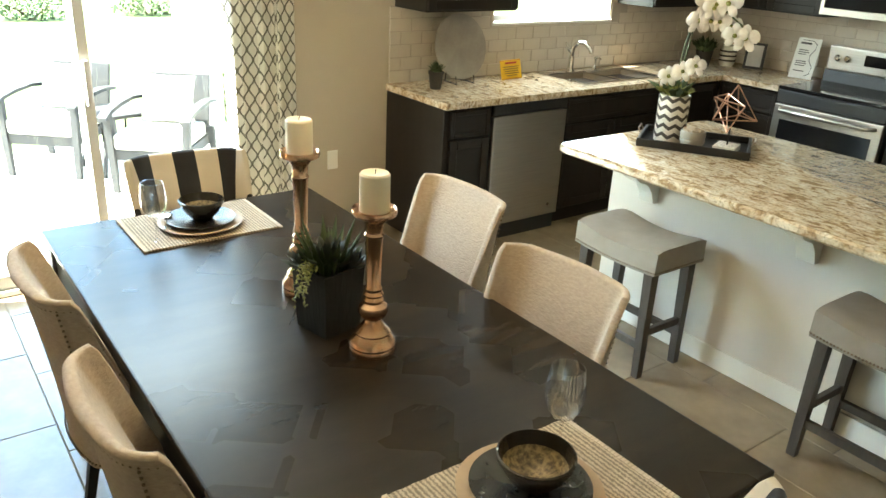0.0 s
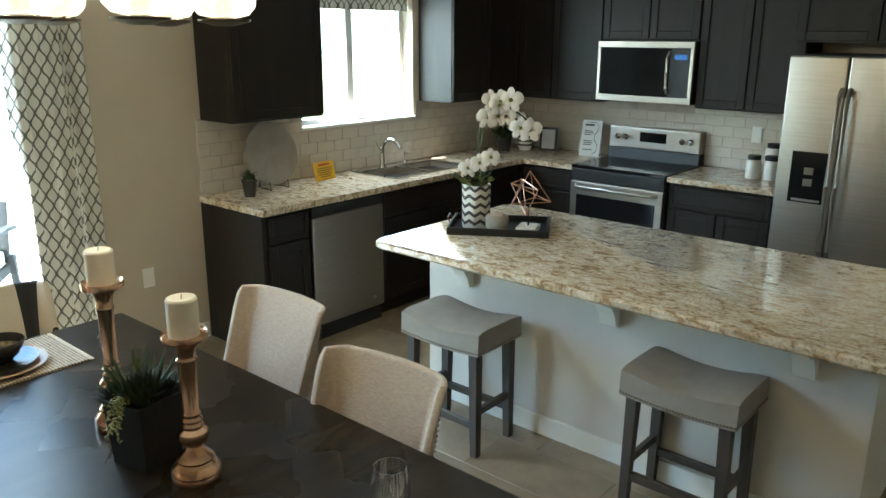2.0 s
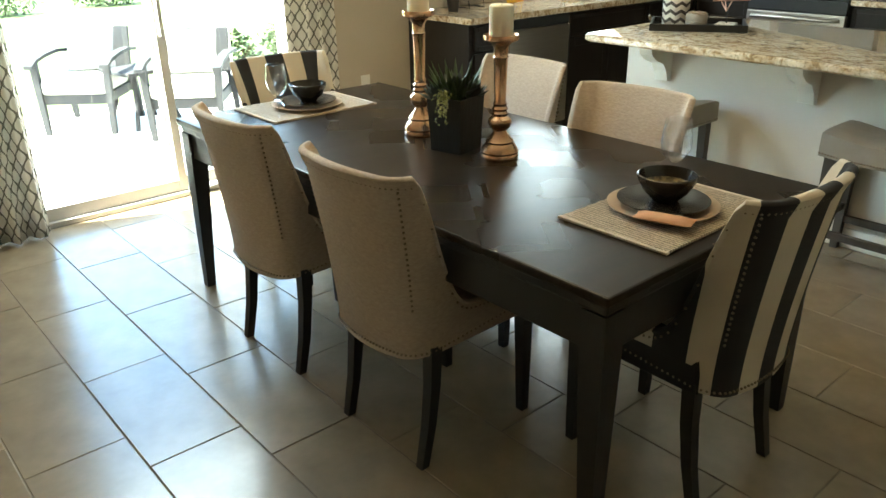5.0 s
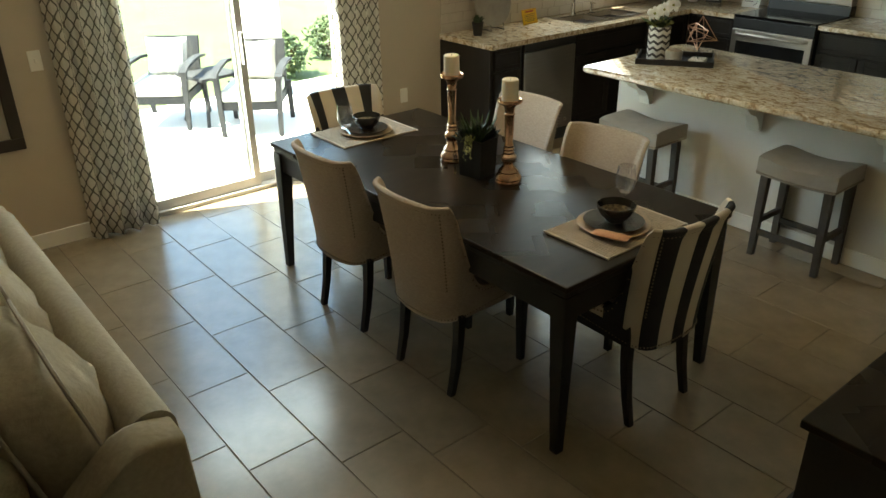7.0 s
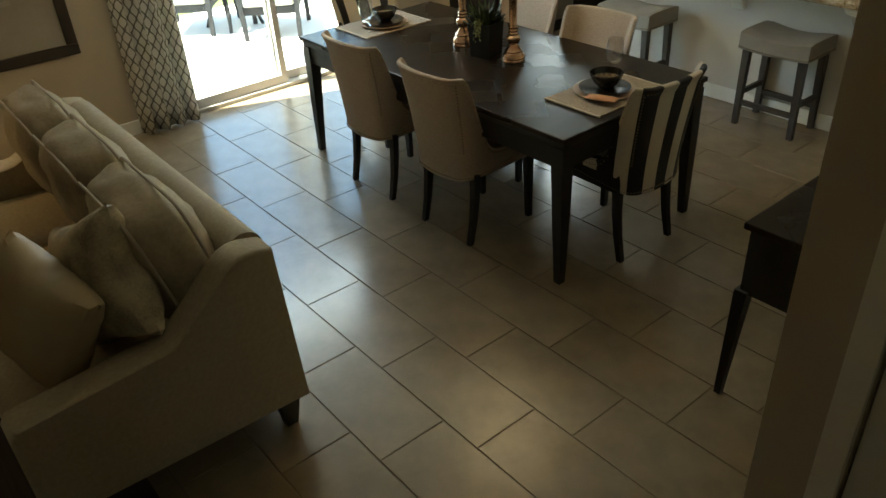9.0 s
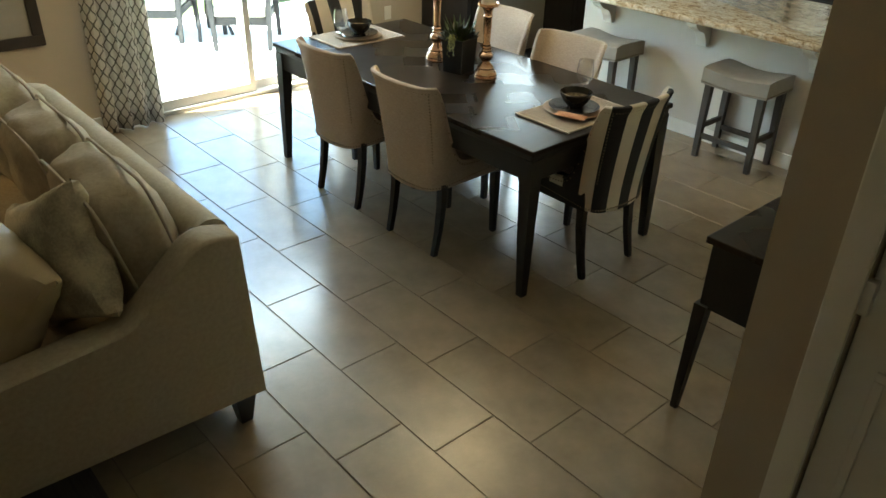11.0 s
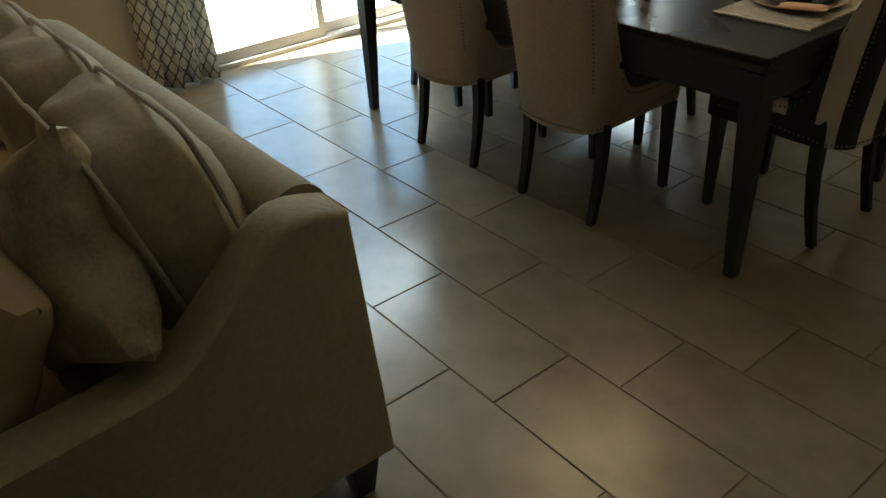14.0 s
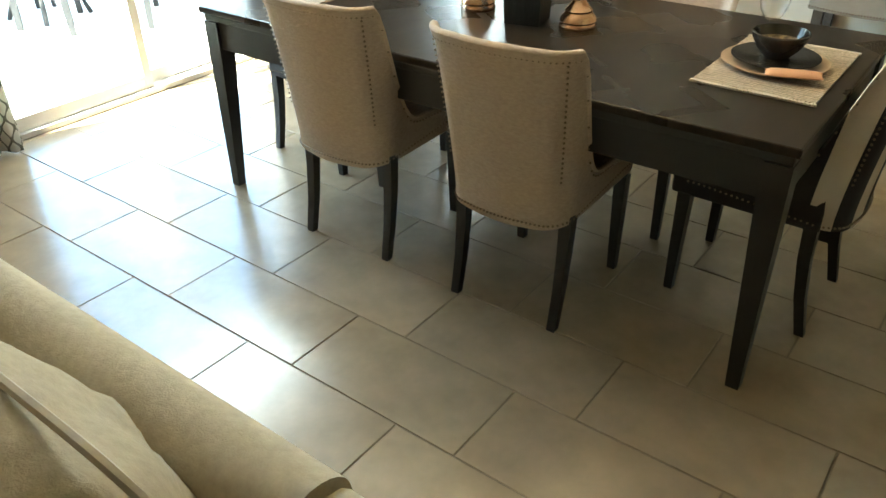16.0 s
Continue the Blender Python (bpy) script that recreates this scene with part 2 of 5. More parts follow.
def square_leg(bm, p0, p1, s0, s1, bevel=0.003):
    """A square leg from p0 (size s0) to p1 (size s1)."""
    rings = []
    for p, s in ((p0, s0), (p1, s1)):
        h = s / 2
        rings.append([(p[0] - h, p[1] - h, p[2]), (p[0] + h, p[1] - h, p[2]), (p[0] + h, p[1] + h, p[2]), (p[0] - h, p[1] + h, p[2])])
    loft(bm, rings)
    return bm


def cushion(w, d, h, n=14, puff=0.5, corner=0.12):
    """A stuffed cushion w x d x h about the origin: pinched edge, domed faces."""
    bm = bmesh.new()
    grids = []
    for side in (1, -1):
        g = []
        for j in range(n + 1):
            row = []
            for i in range(n + 1):
                u, v = 2 * i / n - 1, 2 * j / n - 1
                dome = (1 - abs(u) ** 3) * (1 - abs(v) ** 3)
                pull = 1 - corner * (1 - abs(u * v)) * (max(abs(u), abs(v)) ** 4)
                z = side * h / 2 * (0.12 + 0.88 * dome ** puff) if max(abs(u), abs(v)) < 1 else 0
                row.append((u * w / 2 * pull, v * d / 2 * pull, z))
            g.append(row)
        grids.append(g)
    top = [[bm.verts.new(p) for p in r] for r in grids[0]]
    bot = [[top[j][i] if i in (0, n) or j in (0, n) else bm.verts.new(grids[1][j][i]) for i in range(n + 1)] for j in range(n + 1)]
    for g in (top, bot):
        for j in range(n):
            for i in range(n):
                bm.faces.new((g[j][i], g[j][i + 1], g[j + 1][i + 1], g[j + 1][i]))
    return bm


def box_cushion(w, d, h, bulge=0.03, cuts=9, power=7.0):
    """A boxed cushion with rounded edges and swelling faces."""
    bm = bmesh.new()
    bmesh.ops.create_cube(bm, size=2)
    bmesh.ops.subdivide_edges(bm, edges=bm.edges[:], cuts=cuts, use_grid_fill=True)
    for v in bm.verts:
        u = Vector(v.co)
        k = (abs(u.x) ** power + abs(u.y) ** power + abs(u.z) ** power) ** (-1 / power)
        q = u * k
        swell = bulge * (1 - min(1, q.x ** 2)) * (1 - min(1, q.y ** 2))
        v.co = (q.x * w / 2, q.y * d / 2, q.z * h / 2 + math.copysign(swell, q.z) * abs(q.z))
    return bm


def crumple(bm, size, depth, seed):
    """Soft folds in cloth."""
    for v in bm.verts:
        p = v.co / size + Vector((seed * 7.3, 0, 0))
        v.co += v.normal * depth * noise.noise(p) if v.normal.length > 0 else Vector()
        v.co += Vector((noise.noise(p * 2.1), noise.noise(p * 2.1 + Vector((5, 1, 2))), 0)) * depth * 0.5
    return bm


def slab(xs, ys, holes, z0, z1):
    """A flat slab over a grid of cells, with some cells left open."""
    bm = bmesh.new()
    keep = {(i, j) for i in range(len(xs) - 1) for j in range(len(ys) - 1)} - set(holes)
    made = {}

    def vert(i, j, k):
        if (i, j, k) not in made:
            made[i, j, k] = bm.verts.new((xs[i], ys[j], (z0, z1)[k]))
        return made[i, j, k]
    for i, j in sorted(keep):
        for k in (0, 1):
            bm.faces.new([vert(a, b, k) for a, b in ((i, j), (i + 1, j), (i + 1, j + 1), (i, j + 1))])
        for di, dj, a, b in ((-1, 0, (i, j), (i, j + 1)), (1, 0, (i + 1, j), (i + 1, j + 1)), (0, -1, (i, j), (i + 1, j)), (0, 1, (i, j + 1), (i + 1, j + 1))):
            if (i + di, j + dj) not in keep:
                bm.faces.new([vert(*a, 0), vert(*b, 0), vert(*b, 1), vert(*a, 1)])
    return bm


def move(bm, m):
    bmesh.ops.transform(bm, matrix=m, verts=bm.verts[:])
    return bm


# ---- the room ----
N, E, S, W, TOP = 3.38, 5.37, -4.4, -5.2, 2.75
CX, CY = -0.625, -1.34  # outer corner of the closet block


def setting(name, bm, material, label):
    return tagged(part(name, bm, material), label, name.split("_")[0], kind="structure")


bm = bmesh.new()
for a, b, z0, z1 in ((W - 0.2, -0.62, 0, TOP), (-0.62, 1.32, 2.44, TOP), (1.32, 2.99, 0, TOP), (2.99, 4.09, 0, 1.25), (2.99, 4.09, 2.2, TOP), (4.09, E + 0.2, 0, TOP)):
    box(bm, a, N, z0, b, N + 0.18, z1)
wall_north = setting("wall_north", bm, M_WALL, "greige painted wall with sliding door and window openings")
wall_east = setting("wall_east", bx(E, S, 0, E + 0.15, N, TOP), M_WALL, "greige painted kitchen wall behind the range")
wall_west = setting("wall_west", bx(W - 0.15, S, 0, W, N, TOP), M_WALL, "greige painted living room end wall")
wall_south = setting("wall_south", bx(W - 0.15, S - 0.15, 0, E + 0.15, S, TOP), M_WALL, "greige painted wall behind the entrance")
bm = bmesh.new()
box(bm, CX, CY - 0.12, 0, E, CY, TOP)
box(bm, CX, CY - 0.24, 0, CX + 0.12, CY - 0.12, TOP)
box(bm, CX, CY - 1.06, 2.06, CX + 0.12, CY - 0.24, TOP)
box(bm, CX, S, 0, CX + 0.12, CY - 1.06, TOP)
wall_closet = setting("wall_closet", bm, M_WALL, "greige painted closet wall with an outside corner")
ceiling = setting("ceiling", bx(W - 0.15, S - 0.15, TOP, E + 0.15, N + 0.18, TOP + 0.15), M_CEIL, "off-white textured ceiling")
floor = setting("floor", bx(W - 0.15, S - 0.15, -0.15, E + 0.15, N + 0.18, -0.003), M_GROUT, "beige porcelain tile floor with dark grout")

bm = bmesh.new()
for a, b in ((W, -0.66), (1.36, 2.16)):
    box(bm, a, N - 0.014, 0, b, N, 0.10, 0.004)
box(bm, CX - 0.0, CY, 0, E, CY + 0.014, 0.10, 0.004)
baseboard = setting("baseboard", bm, M_TRIM, "white painted baseboard along the walls")

# sliding door
# unseen head set high, at 2.44 m, to let in more sky light
door = thing("door_1", 0, 0, 0, 0, "white aluminium sliding glass patio door, closed", "sliding door", kind="structure")
bm = bmesh.new()
box(bm, -0.62, N + 0.01, 0.0, 1.32, N + 0.15, 0.028, 0.003)
box(bm, -0.62, N + 0.01, 2.40, 1.32, N + 0.15, 2.44, 0.003)
box(bm, -0.62, N + 0.01, 0.028, -0.58, N + 0.15, 2.40, 0.003)
box(bm, 1.28, N + 0.01, 0.028, 1.32, N + 0.15, 2.40, 0.003)
part("frame", bm, M_ALU, door)
for k, (a, b, y) in enumerate(((-0.575, 0.49, N + 0.035), (0.43, 1.275, N + 0.095))):
    bm = bmesh.new()
    for x0, z0, x1, z1 in ((a, 0.03, a + 0.05, 2.395), (b - 0.05, 0.03, b, 2.395), (a + 0.05, 0.03, b - 0.05, 0.10), (a + 0.05, 2.335, b - 0.05, 2.395)):
        box(bm, x0, y, z0, x1, y + 0.035, z1, 0.003)
    panel = part("panel", bm, M_ALU, door)
    g = part("pane", bx(a + 0.05, y + 0.014, 0.10, b - 0.05, y + 0.020, 2.335), M_PANE, panel)
    g.visible_shadow = False
bm = bx(0.452, N - 0.004, 0.92, 0.474, N + 0.033, 1.14, 0.005)
part("door_handle", bm, M_ALU, door)

# kitchen window
win = thing("window_1", 0, 0, 0, 0, "white framed horizontal sliding kitchen window with tiled sill", "window", kind="structure")
bm = bmesh.new()
for x0, z0, x1, z1 in ((2.99, 1.25, 4.09, 1.29), (2.99, 2.16, 4.09, 2.2), (2.99, 1.29, 3.03, 2.16), (4.05, 1.29, 4.09, 2.16), (3.50, 1.29, 3.56, 2.16)):
    box(bm, x0, N + 0.10, z0, x1, N + 0.15, z1, 0.004)
part("window_frame", bm, M_ALU, win)
part("window_sill", bx(2.97, N - 0.015, 1.235, 4.11, N + 0.10, 1.2535, 0.004), M_TRIM, win)
for a, b in ((3.03, 3.5), (3.56, 4.05)):
    g = part("pane", bx(a, N + 0.122, 1.29, b, N + 0.128, 2.16), M_PANE, win)
    g.visible_shadow = False

# closet door
d2 = thing("door_2", 0, 0, 0, 0, "white painted panel door, closed, with cream casing", "door", kind="structure")
bm = bmesh.new()
for y0, z0, y1, z1 in ((CY - 0.24, 0, CY - 0.165, 2.06), (CY - 1.135, 0, CY - 1.06, 2.06), (CY - 1.135, 2.06, CY - 0.165, 2.14)):
    box(bm, CX - 0.018, y0, z0, CX, y1, z1, 0.005)
part("casing", bm, M_TRIM, d2)
leaf = part("leaf", bx(CX + 0.02, CY - 1.055, 0.01, CX + 0.055, CY - 0.245, 2.055, 0.003), M_TRIM, d2)
for z0, z1 in ((0.22, 0.92), (1.06, 1.90)):
    for y0, y1 in ((CY - 0.98, CY - 0.69), (CY - 0.61, CY - 0.32)):
        bm = bmesh.new()
        box(bm, CX + 0.008, y0, z0, CX + 0.02, y1, z0 + 0.025, 0.004)
        box(bm, CX + 0.008, y0, z1 - 0.025, CX + 0.02, y1, z1, 0.004)
        box(bm, CX + 0.008, y0, z0 + 0.025, CX + 0.02, y0 + 0.025, z1 - 0.025, 0.004)
        box(bm, CX + 0.008, y1 - 0.025, z0 + 0.025, CX + 0.02, y1, z1 - 0.025, 0.004)
        part("panel_moulding", bm, M_TRIM, leaf)
for z in (0.25, 1.05, 1.8):
    part("hinge", bx(CX - 0.006, CY - 0.262, z, CX + 0.02, CY - 0.232, z + 0.09, 0.003), M_TRIM, d2)

# ---- outside ----
M_CONCRETE = mat("patio_concrete", (0.62, 0.60, 0.56), (0.54, 0.52, 0.48), rough=0.8, scale=3, fine=90, bump=0.3)
M_GRASS = mat("lawn", (0.055, 0.085, 0.018), (0.10, 0.12, 0.035), rough=0.9, scale=1.5, fine=60, bump=1.0, spread=0.6)
M_STUCCO = mat("stucco", (0.72, 0.67, 0.58), (0.66, 0.61, 0.53), rough=0.9, scale=4, fine=120, bump=0.6)
ground = setting("ground", bx(-300, N + 0.18, -0.4, 300, 400, -0.09), M_GRASS, "sunlit green lawn behind the house")
patio = setting("pavement", bx(-4.0, N + 0.18, -0.3, 4.5, 6.35, -0.05, 0.01), M_CONCRETE, "pale concrete patio slab outside the sliding door")

# ---- dining area ----
TL, TWD = 2.20, 1.04
dt = thing("dining_table", 0, 0, 0, 0, "dark espresso wood dining table with swirled veneer top", "dining table")
bm = bx(0, 0, 0.735, TWD, TL, 0.76, 0.006)
part("tabletop", bm, M_TABLE, dt)
bm = bx(0.012, 0.012, 0.705, TWD - 0.012, TL - 0.012, 0.735, 0.008)
part("moulding", bm, M_LEG, dt)
for x0, y0, x1, y1 in ((0.06, 0.022, TWD - 0.06, 0.044), (0.06, TL - 0.044, TWD - 0.06, TL - 0.022), (0.022, 0.06, 0.044, TL - 0.06), (TWD - 0.044, 0.06, TWD - 0.022, TL - 0.06)):
    part("apron", bx(x0, y0, 0.60, x1, y1, 0.705, 0.003), M_LEG, dt)
for x in (0.045, TWD - 0.045):
    for y in (0.045, TL - 0.045):
        bm = square_leg(bmesh.new(), (x, y, 0.705), (x, y, 0.60), 0.07, 0.07)
        square_leg(bm, (x, y, 0.60), (x + (-0.014 if x < 0.5 else 0.008), y + (-0.018 if y < 1 else 0.02), 0.0), 0.07, 0.038)
        part("leg", bm, M_LEG, dt)


def shell_path(count):
    """Plan of the wrap-round chair back: from the front of one side, round the back, to the other front. x, y, distance forward of the back."""
    w, d, r = 0.232, 0.45, 0.07
    pts = []
    k = count // 3
    for i in range(k):
        pts.append((w, d - (d - r) * i / k))
    for i in range(8):
        a = math.pi / 2 * i / 8
        pts.append((w - r + r * math.cos(a), r - r * math.sin(a)))
    m = count // 3
    for i in range(m):
        pts.append((w - r - 2 * (w - r) * i / m, 0.0))
    for i in range(8):
        a = math.pi / 2 * i / 8
        pts.append((-(w - r) - r * math.sin(a), r - r * math.cos(a)))
    for i in range(k + 1):
        pts.append((-w, r + (d - r) * i / k))
    return pts


def rim(y):
    """Height of the chair's upper edge at distance y forward of the back."""
    t = max(0.0, y - 0.045)
    return 0.505 + 0.413 * math.exp(-((t / 0.062) ** 1.7)) - 0.05 * t


def chair_shell(x, y, z):
    """Lean and flare of the shell at a height."""
    t = max(0.0, (z - 0.40) / 0.53)
    bow = 0.034 * max(0.0, math.cos(x / 0.236 * math.pi / 2)) * max(0.0, 1 - y / 0.09)
    return Vector((x * (0.87 + 0.145 * min(1, t)), y - 0.068 * t ** 1.4 - 0.022 - bow, z))


def dining_chair(fabric_of, label, group):
    """Upholstered dining chair, facing +y; fabric_of gives the material of a strip across the back."""
    ch = thing("dining_chair", 0, 0, 0, 0, label, "chair", group)
    path = shell_path(66)
    rows = 12
    n = len(path)
    outer, inner = [], []
    for i, (x, y) in enumerate(path):
        a, b = path[max(i - 1, 0)], path[min(i + 1, n - 1)]
        nx, ny = (b[1] - a[1]), -(b[0] - a[0])
        ln = math.hypot(nx, ny)
        nx, ny = nx / ln, ny / ln
        top = rim(y)
        bot = 0.375 - 0.012 * math.cos(x / 0.24 * math.pi / 2) + 0.03 * min(1, y / 0.4)
        co, ci = [], []
        for j in range(rows + 1):
            z = bot + (top - bot) * j / rows
            edge = 0.010 * max(0, (j - rows + 1.0))
            co.append(chair_shell(x - nx * edge, y - ny * edge, z))
            mid = max(0.0, math.cos(x / 0.232 * math.pi / 2)) if y < 0.07 else 0.0
            pad = 0.014 + (0.024 + 0.036 * mid ** 0.5) * (1 - (j / rows) ** 3)
            ci.append(chair_shell(x + nx * pad, y + ny * pad, z))
        outer.append(co)
        inner.append(ci)
    groups = {}
    for i in range(n - 1):
        groups.setdefault(fabric_of((path[i][0] + path[i + 1][0]) / 2, (path[i][1] + path[i + 1][1]) / 2), []).append(i)
    for key, cols in groups.items():
        runs, cur = [], [cols[0]]
        for c in cols[1:]:
            if c == cur[-1] + 1:
                cur.append(c)
            else:
                runs.append(cur)
                cur = [c]
        runs.append(cur)
        for run in runs:
            bm = bmesh.new()
            rings = []
            for i in list(run) + [run[-1] + 1]:
                a, c = outer[i][-1], inner[i][-1]
                mid = (a + c) / 2
                half = (c - a) / 2
                arc = [mid - half * math.cos(g) + Vector((0, 0, 0.008 * math.sin(g))) for g in (0.5, 1.05, 1.57, 2.1, 2.64)]
                rings.append(outer[i] + arc + inner[i][::-1])
            loft(bm, rings)
            part("backrest" if len(groups) == 1 else "backrest_stripe", bm, key, ch, smooth=True)
    return ch, path


def finish_chair(ch, path, seat_mat_of):
    strips = seat_mat_of
    w, y0, y1 = 0.205, 0.02, 0.47
    k = len(strips)
    for i, m in enumerate(strips):
        a, b = -w + 2 * w * i / k, -w + 2 * w * (i + 1) / k
        bm = bx(a, y0, 0.365, b, y1, 0.485, 0.03 if k == 1 else 0.012, 3)
        part("seat" if k == 1 else "seat_stripe", bm, m, ch, smooth=True)
    for x in (-0.185, 0.185):
        bm = bmesh.new()
        rings = []
        for t in (0, 0.33, 0.66, 1):
            s, yy, z = 0.040 - 0.012 * t, 0.045 - 0.05 * t ** 2, 0.40 * (1 - t)
            rings.append([(x - s / 2, yy - s / 2, z), (x + s / 2, yy - s / 2, z), (x + s / 2, yy + s / 2, z), (x - s / 2, yy + s / 2, z)])
        loft(bm, rings)
        part("leg", bm, M_LEG, ch)
        part("leg", square_leg(bmesh.new(), (x, 0.425, 0.37), (x, 0.43, 0.0), 0.042, 0.028), M_LEG, ch)
    bm = bmesh.new()
    spots = []
    for (x0, ya), (x1, yb) in zip(path, path[1:]):
        m = max(1, round(math.hypot(x1 - x0, yb - ya) / 0.013))
        for j in range(m):
            t = (j + 0.5) / m
            x, y = x0 + (x1 - x0) * t, ya + (yb - ya) * t
            spots.append((x, y, rim(y) - 0.022))
            spots.append((x, y, 0.385 + 0.03 * min(1, y / 0.4)))
    for s in (1, -1):
        for j in range(26):
            z = 0.885 - j * 0.016
            if z > 0.52:
                yy = 0.0145
                spots.append((s * 0.205, yy, z))
    for x, y, z in spots:
        p = chair_shell(x * 1.012, y - (0.003 if y < 0.02 else 0), z)
        bmesh.ops.create_icosphere(bm, subdivisions=1, radius=0.0042, matrix=Matrix.Translation(p))
    tagged(part("nailhead_trim", bm, M_NAIL, ch, "antique brass nailhead trim", smooth=True), kind="stuff")


plain, plain_path = dining_chair(lambda x, y: M_LINEN, "beige linen upholstered dining chair with nailhead trim and dark legs", "chairs along the table")
finish_chair(plain, plain_path, [M_LINEN])
plain.matrix_world = pose(-0.053, 0.763, 0, 0, 0, -89)
copy_thing(plain, pose(-0.05, 1.456, 0, 0, 0, -88.5))
copy_thing(plain, pose(1.065, 0.758, 0, 0, 0, 94))
copy_thing(plain, pose(1.24, 1.468, 0, 0, 0, 90))


def stripe(x, y):
    u = x if y < 0.02 else math.copysign(0.232 + y, x)
    return M_CREAM if math.floor((u + 0.232) / 0.0928) % 2 else M_BLACKFAB


striped, striped_path = dining_chair(stripe, "black and cream striped upholstered dining chair with nailhead trim", "chairs at the table ends")
finish_chair(striped, striped_path, [M_BLACKFAB, M_CREAM, M_BLACKFAB, M_CREAM, M_BLACKFAB])
striped.matrix_world = pose(0.563, -0.058, 0, 0, 0, -1)
copy_thing(striped, pose(0.572, 2.285, 0, 0, 0, 176))

# ---- kitchen ----
M_SUBWAY = mat("cream_subway_tile", (0.60, 0.53, 0.44), (0.55, 0.48, 0.39), rough=0.12, rough2=0.2, scale=6, fine=30, bump=0.05, random_amount=0.2)
M_SPLASHGROUT = mat("pale_grout", (0.42, 0.37, 0.31), (0.38, 0.33, 0.27), rough=0.9, scale=8, bump=0.2)
M_ISLAND = mat("pale_island_paint", (0.66, 0.61, 0.54), (0.62, 0.57, 0.50), rough=0.55, scale=3, fine=150, bump=0.1)
FY = 2.785  # front of the base cabinets on the north run
FX = 4.745  # front of the base cabinets on the east run


def shaker(bm, axis, front, a0, z0, a1, z1):
    """A cabinet front with a raised frame; axis y faces -y at y=front, axis x faces -x at x=front."""
    def slab(a, z, b, w, d0, d1):
        if axis == "y":
            box(bm, a, front - d1, z, b, front - d0, w, 0.003, 1)
        else:
            box(bm, front - d1, a, z, front - d0, b, w, 0.003, 1)
    s = 0.055 if z1 - z0 > 0.3 else 0.03
    slab(a0, z0, a1, z1, 0, 0.012)
    slab(a0, z0, a0 + s, z1, 0.012, 0.02)
    slab(a1 - s, z0, a1, z1, 0.012, 0.02)
    slab(a0 + s, z0, a1 - s, z0 + s, 0.012, 0.02)
    slab(a0 + s, z1 - s, a1 - s, z1, 0.012, 0.02)
    return bm


def base_cabinet(axis, a0, a1, fronts, label):
    c = thing("base_cabinet", 0, 0, 0, 0, label, "cabinet", "kitchen base cabinets")
    if axis == "y":
        bm = bx(a0, FY, 0.10, a1, N - 0.002, 0.872)
        box(bm, a0, FY + 0.06, 0, a1, N - 0.002, 0.10)
    else:
        bm = bx(FX, a0, 0.10, E - 0.002, a1, 0.872)
        box(bm, FX + 0.06, a0, 0, E - 0.002, a1, 0.10)
    part("body", bm, M_ESPRESSO, c)
    for name, f0, z0, f1, z1 in fronts:
        part(name, shaker(bmesh.new(), axis, FY if axis == "y" else FX, f0, z0, f1, z1), M_ESPRESSO, c)
    return c


first = base_cabinet("y", 2.19, 2.515, (("drawer", 2.215, 0.70, 2.505, 0.855), ("door", 2.215, 0.125, 2.505, 0.685)), "dark espresso base cabinet at the end of the sink counter")
base_cabinet("y", 3.13, 4.06, (("drawer", 3.14, 0.70, 4.05, 0.855), ("door", 3.14, 0.125, 3.59, 0.685), ("door", 3.60, 0.125, 4.05, 0.685)), "dark espresso sink base cabinet with two doors")
base_cabinet("y", 4.065, E - 0.66, (("door", 4.075, 0.125, E - 0.67, 0.855),), "dark espresso corner base cabinet")
base_cabinet("x", 2.30, FY - 0.005, (("drawer", 2.31, 0.70, 2.77, 0.855), ("drawer", 2.31, 0.42, 2.77, 0.685), ("drawer", 2.31, 0.125, 2.77, 0.405)), "dark espresso drawer cabinet beside the range")
base_cabinet("x", 0.80, 1.52, (("drawer", 0.81, 0.70, 1.51, 0.855), ("door", 0.81, 0.125, 1.155, 0.685), ("door", 1.165, 0.125, 1.51, 0.685)), "dark espresso base cabinet between range and refrigerator")
part("end_panel", bx(2.172, FY - 0.008, 0, 2.189, N - 0.002, 0.872, 0.002), M_ESPRESSO, first)

# dishwasher
dw = thing("dishwasher", 0, 0, 0, 0, "stainless steel dishwasher with dark control strip, closed", "dishwasher")
part("body", bx(2.52, FY + 0.005, 0.0, 3.125, N - 0.01, 0.87), M_BLACK, dw)
part("door", bx(2.525, FY - 0.03, 0.11, 3.12, FY + 0.005, 0.80, 0.008), M_STEEL, dw)
part("control_panel", bx(2.525, FY - 0.028, 0.805, 3.12, FY + 0.005, 0.868, 0.006), M_BLACK, dw)
part("badge", lathe([(0.012, 0), (0.012, 0.003)], 16), M_CHROME, dw).matrix_world = pose(3.03, FY - 0.03, 0.18, 90)

# worktops
SX0, SX1, SY0, SY1 = 3.36, 4.14, 2.86, 3.28  # sink cut-out
bm = slab((2.165, SX0, SX1, 4.70, E - 0.001), (2.297, 2.745, SY0, SY1, N - 0.001), ((0, 0), (1, 0), (2, 0), (1, 2)), 0.874, 0.912)
tagged(part("worktop", bm, M_GRANITE), "speckled cream and brown granite worktop with sink cut-out", "worktop")
tagged(part("worktop", bx(4.70, 0.785, 0.874, E - 0.001, 1.523, 0.912, 0.004), M_GRANITE), "short speckled granite worktop beside the refrigerator", "worktop")

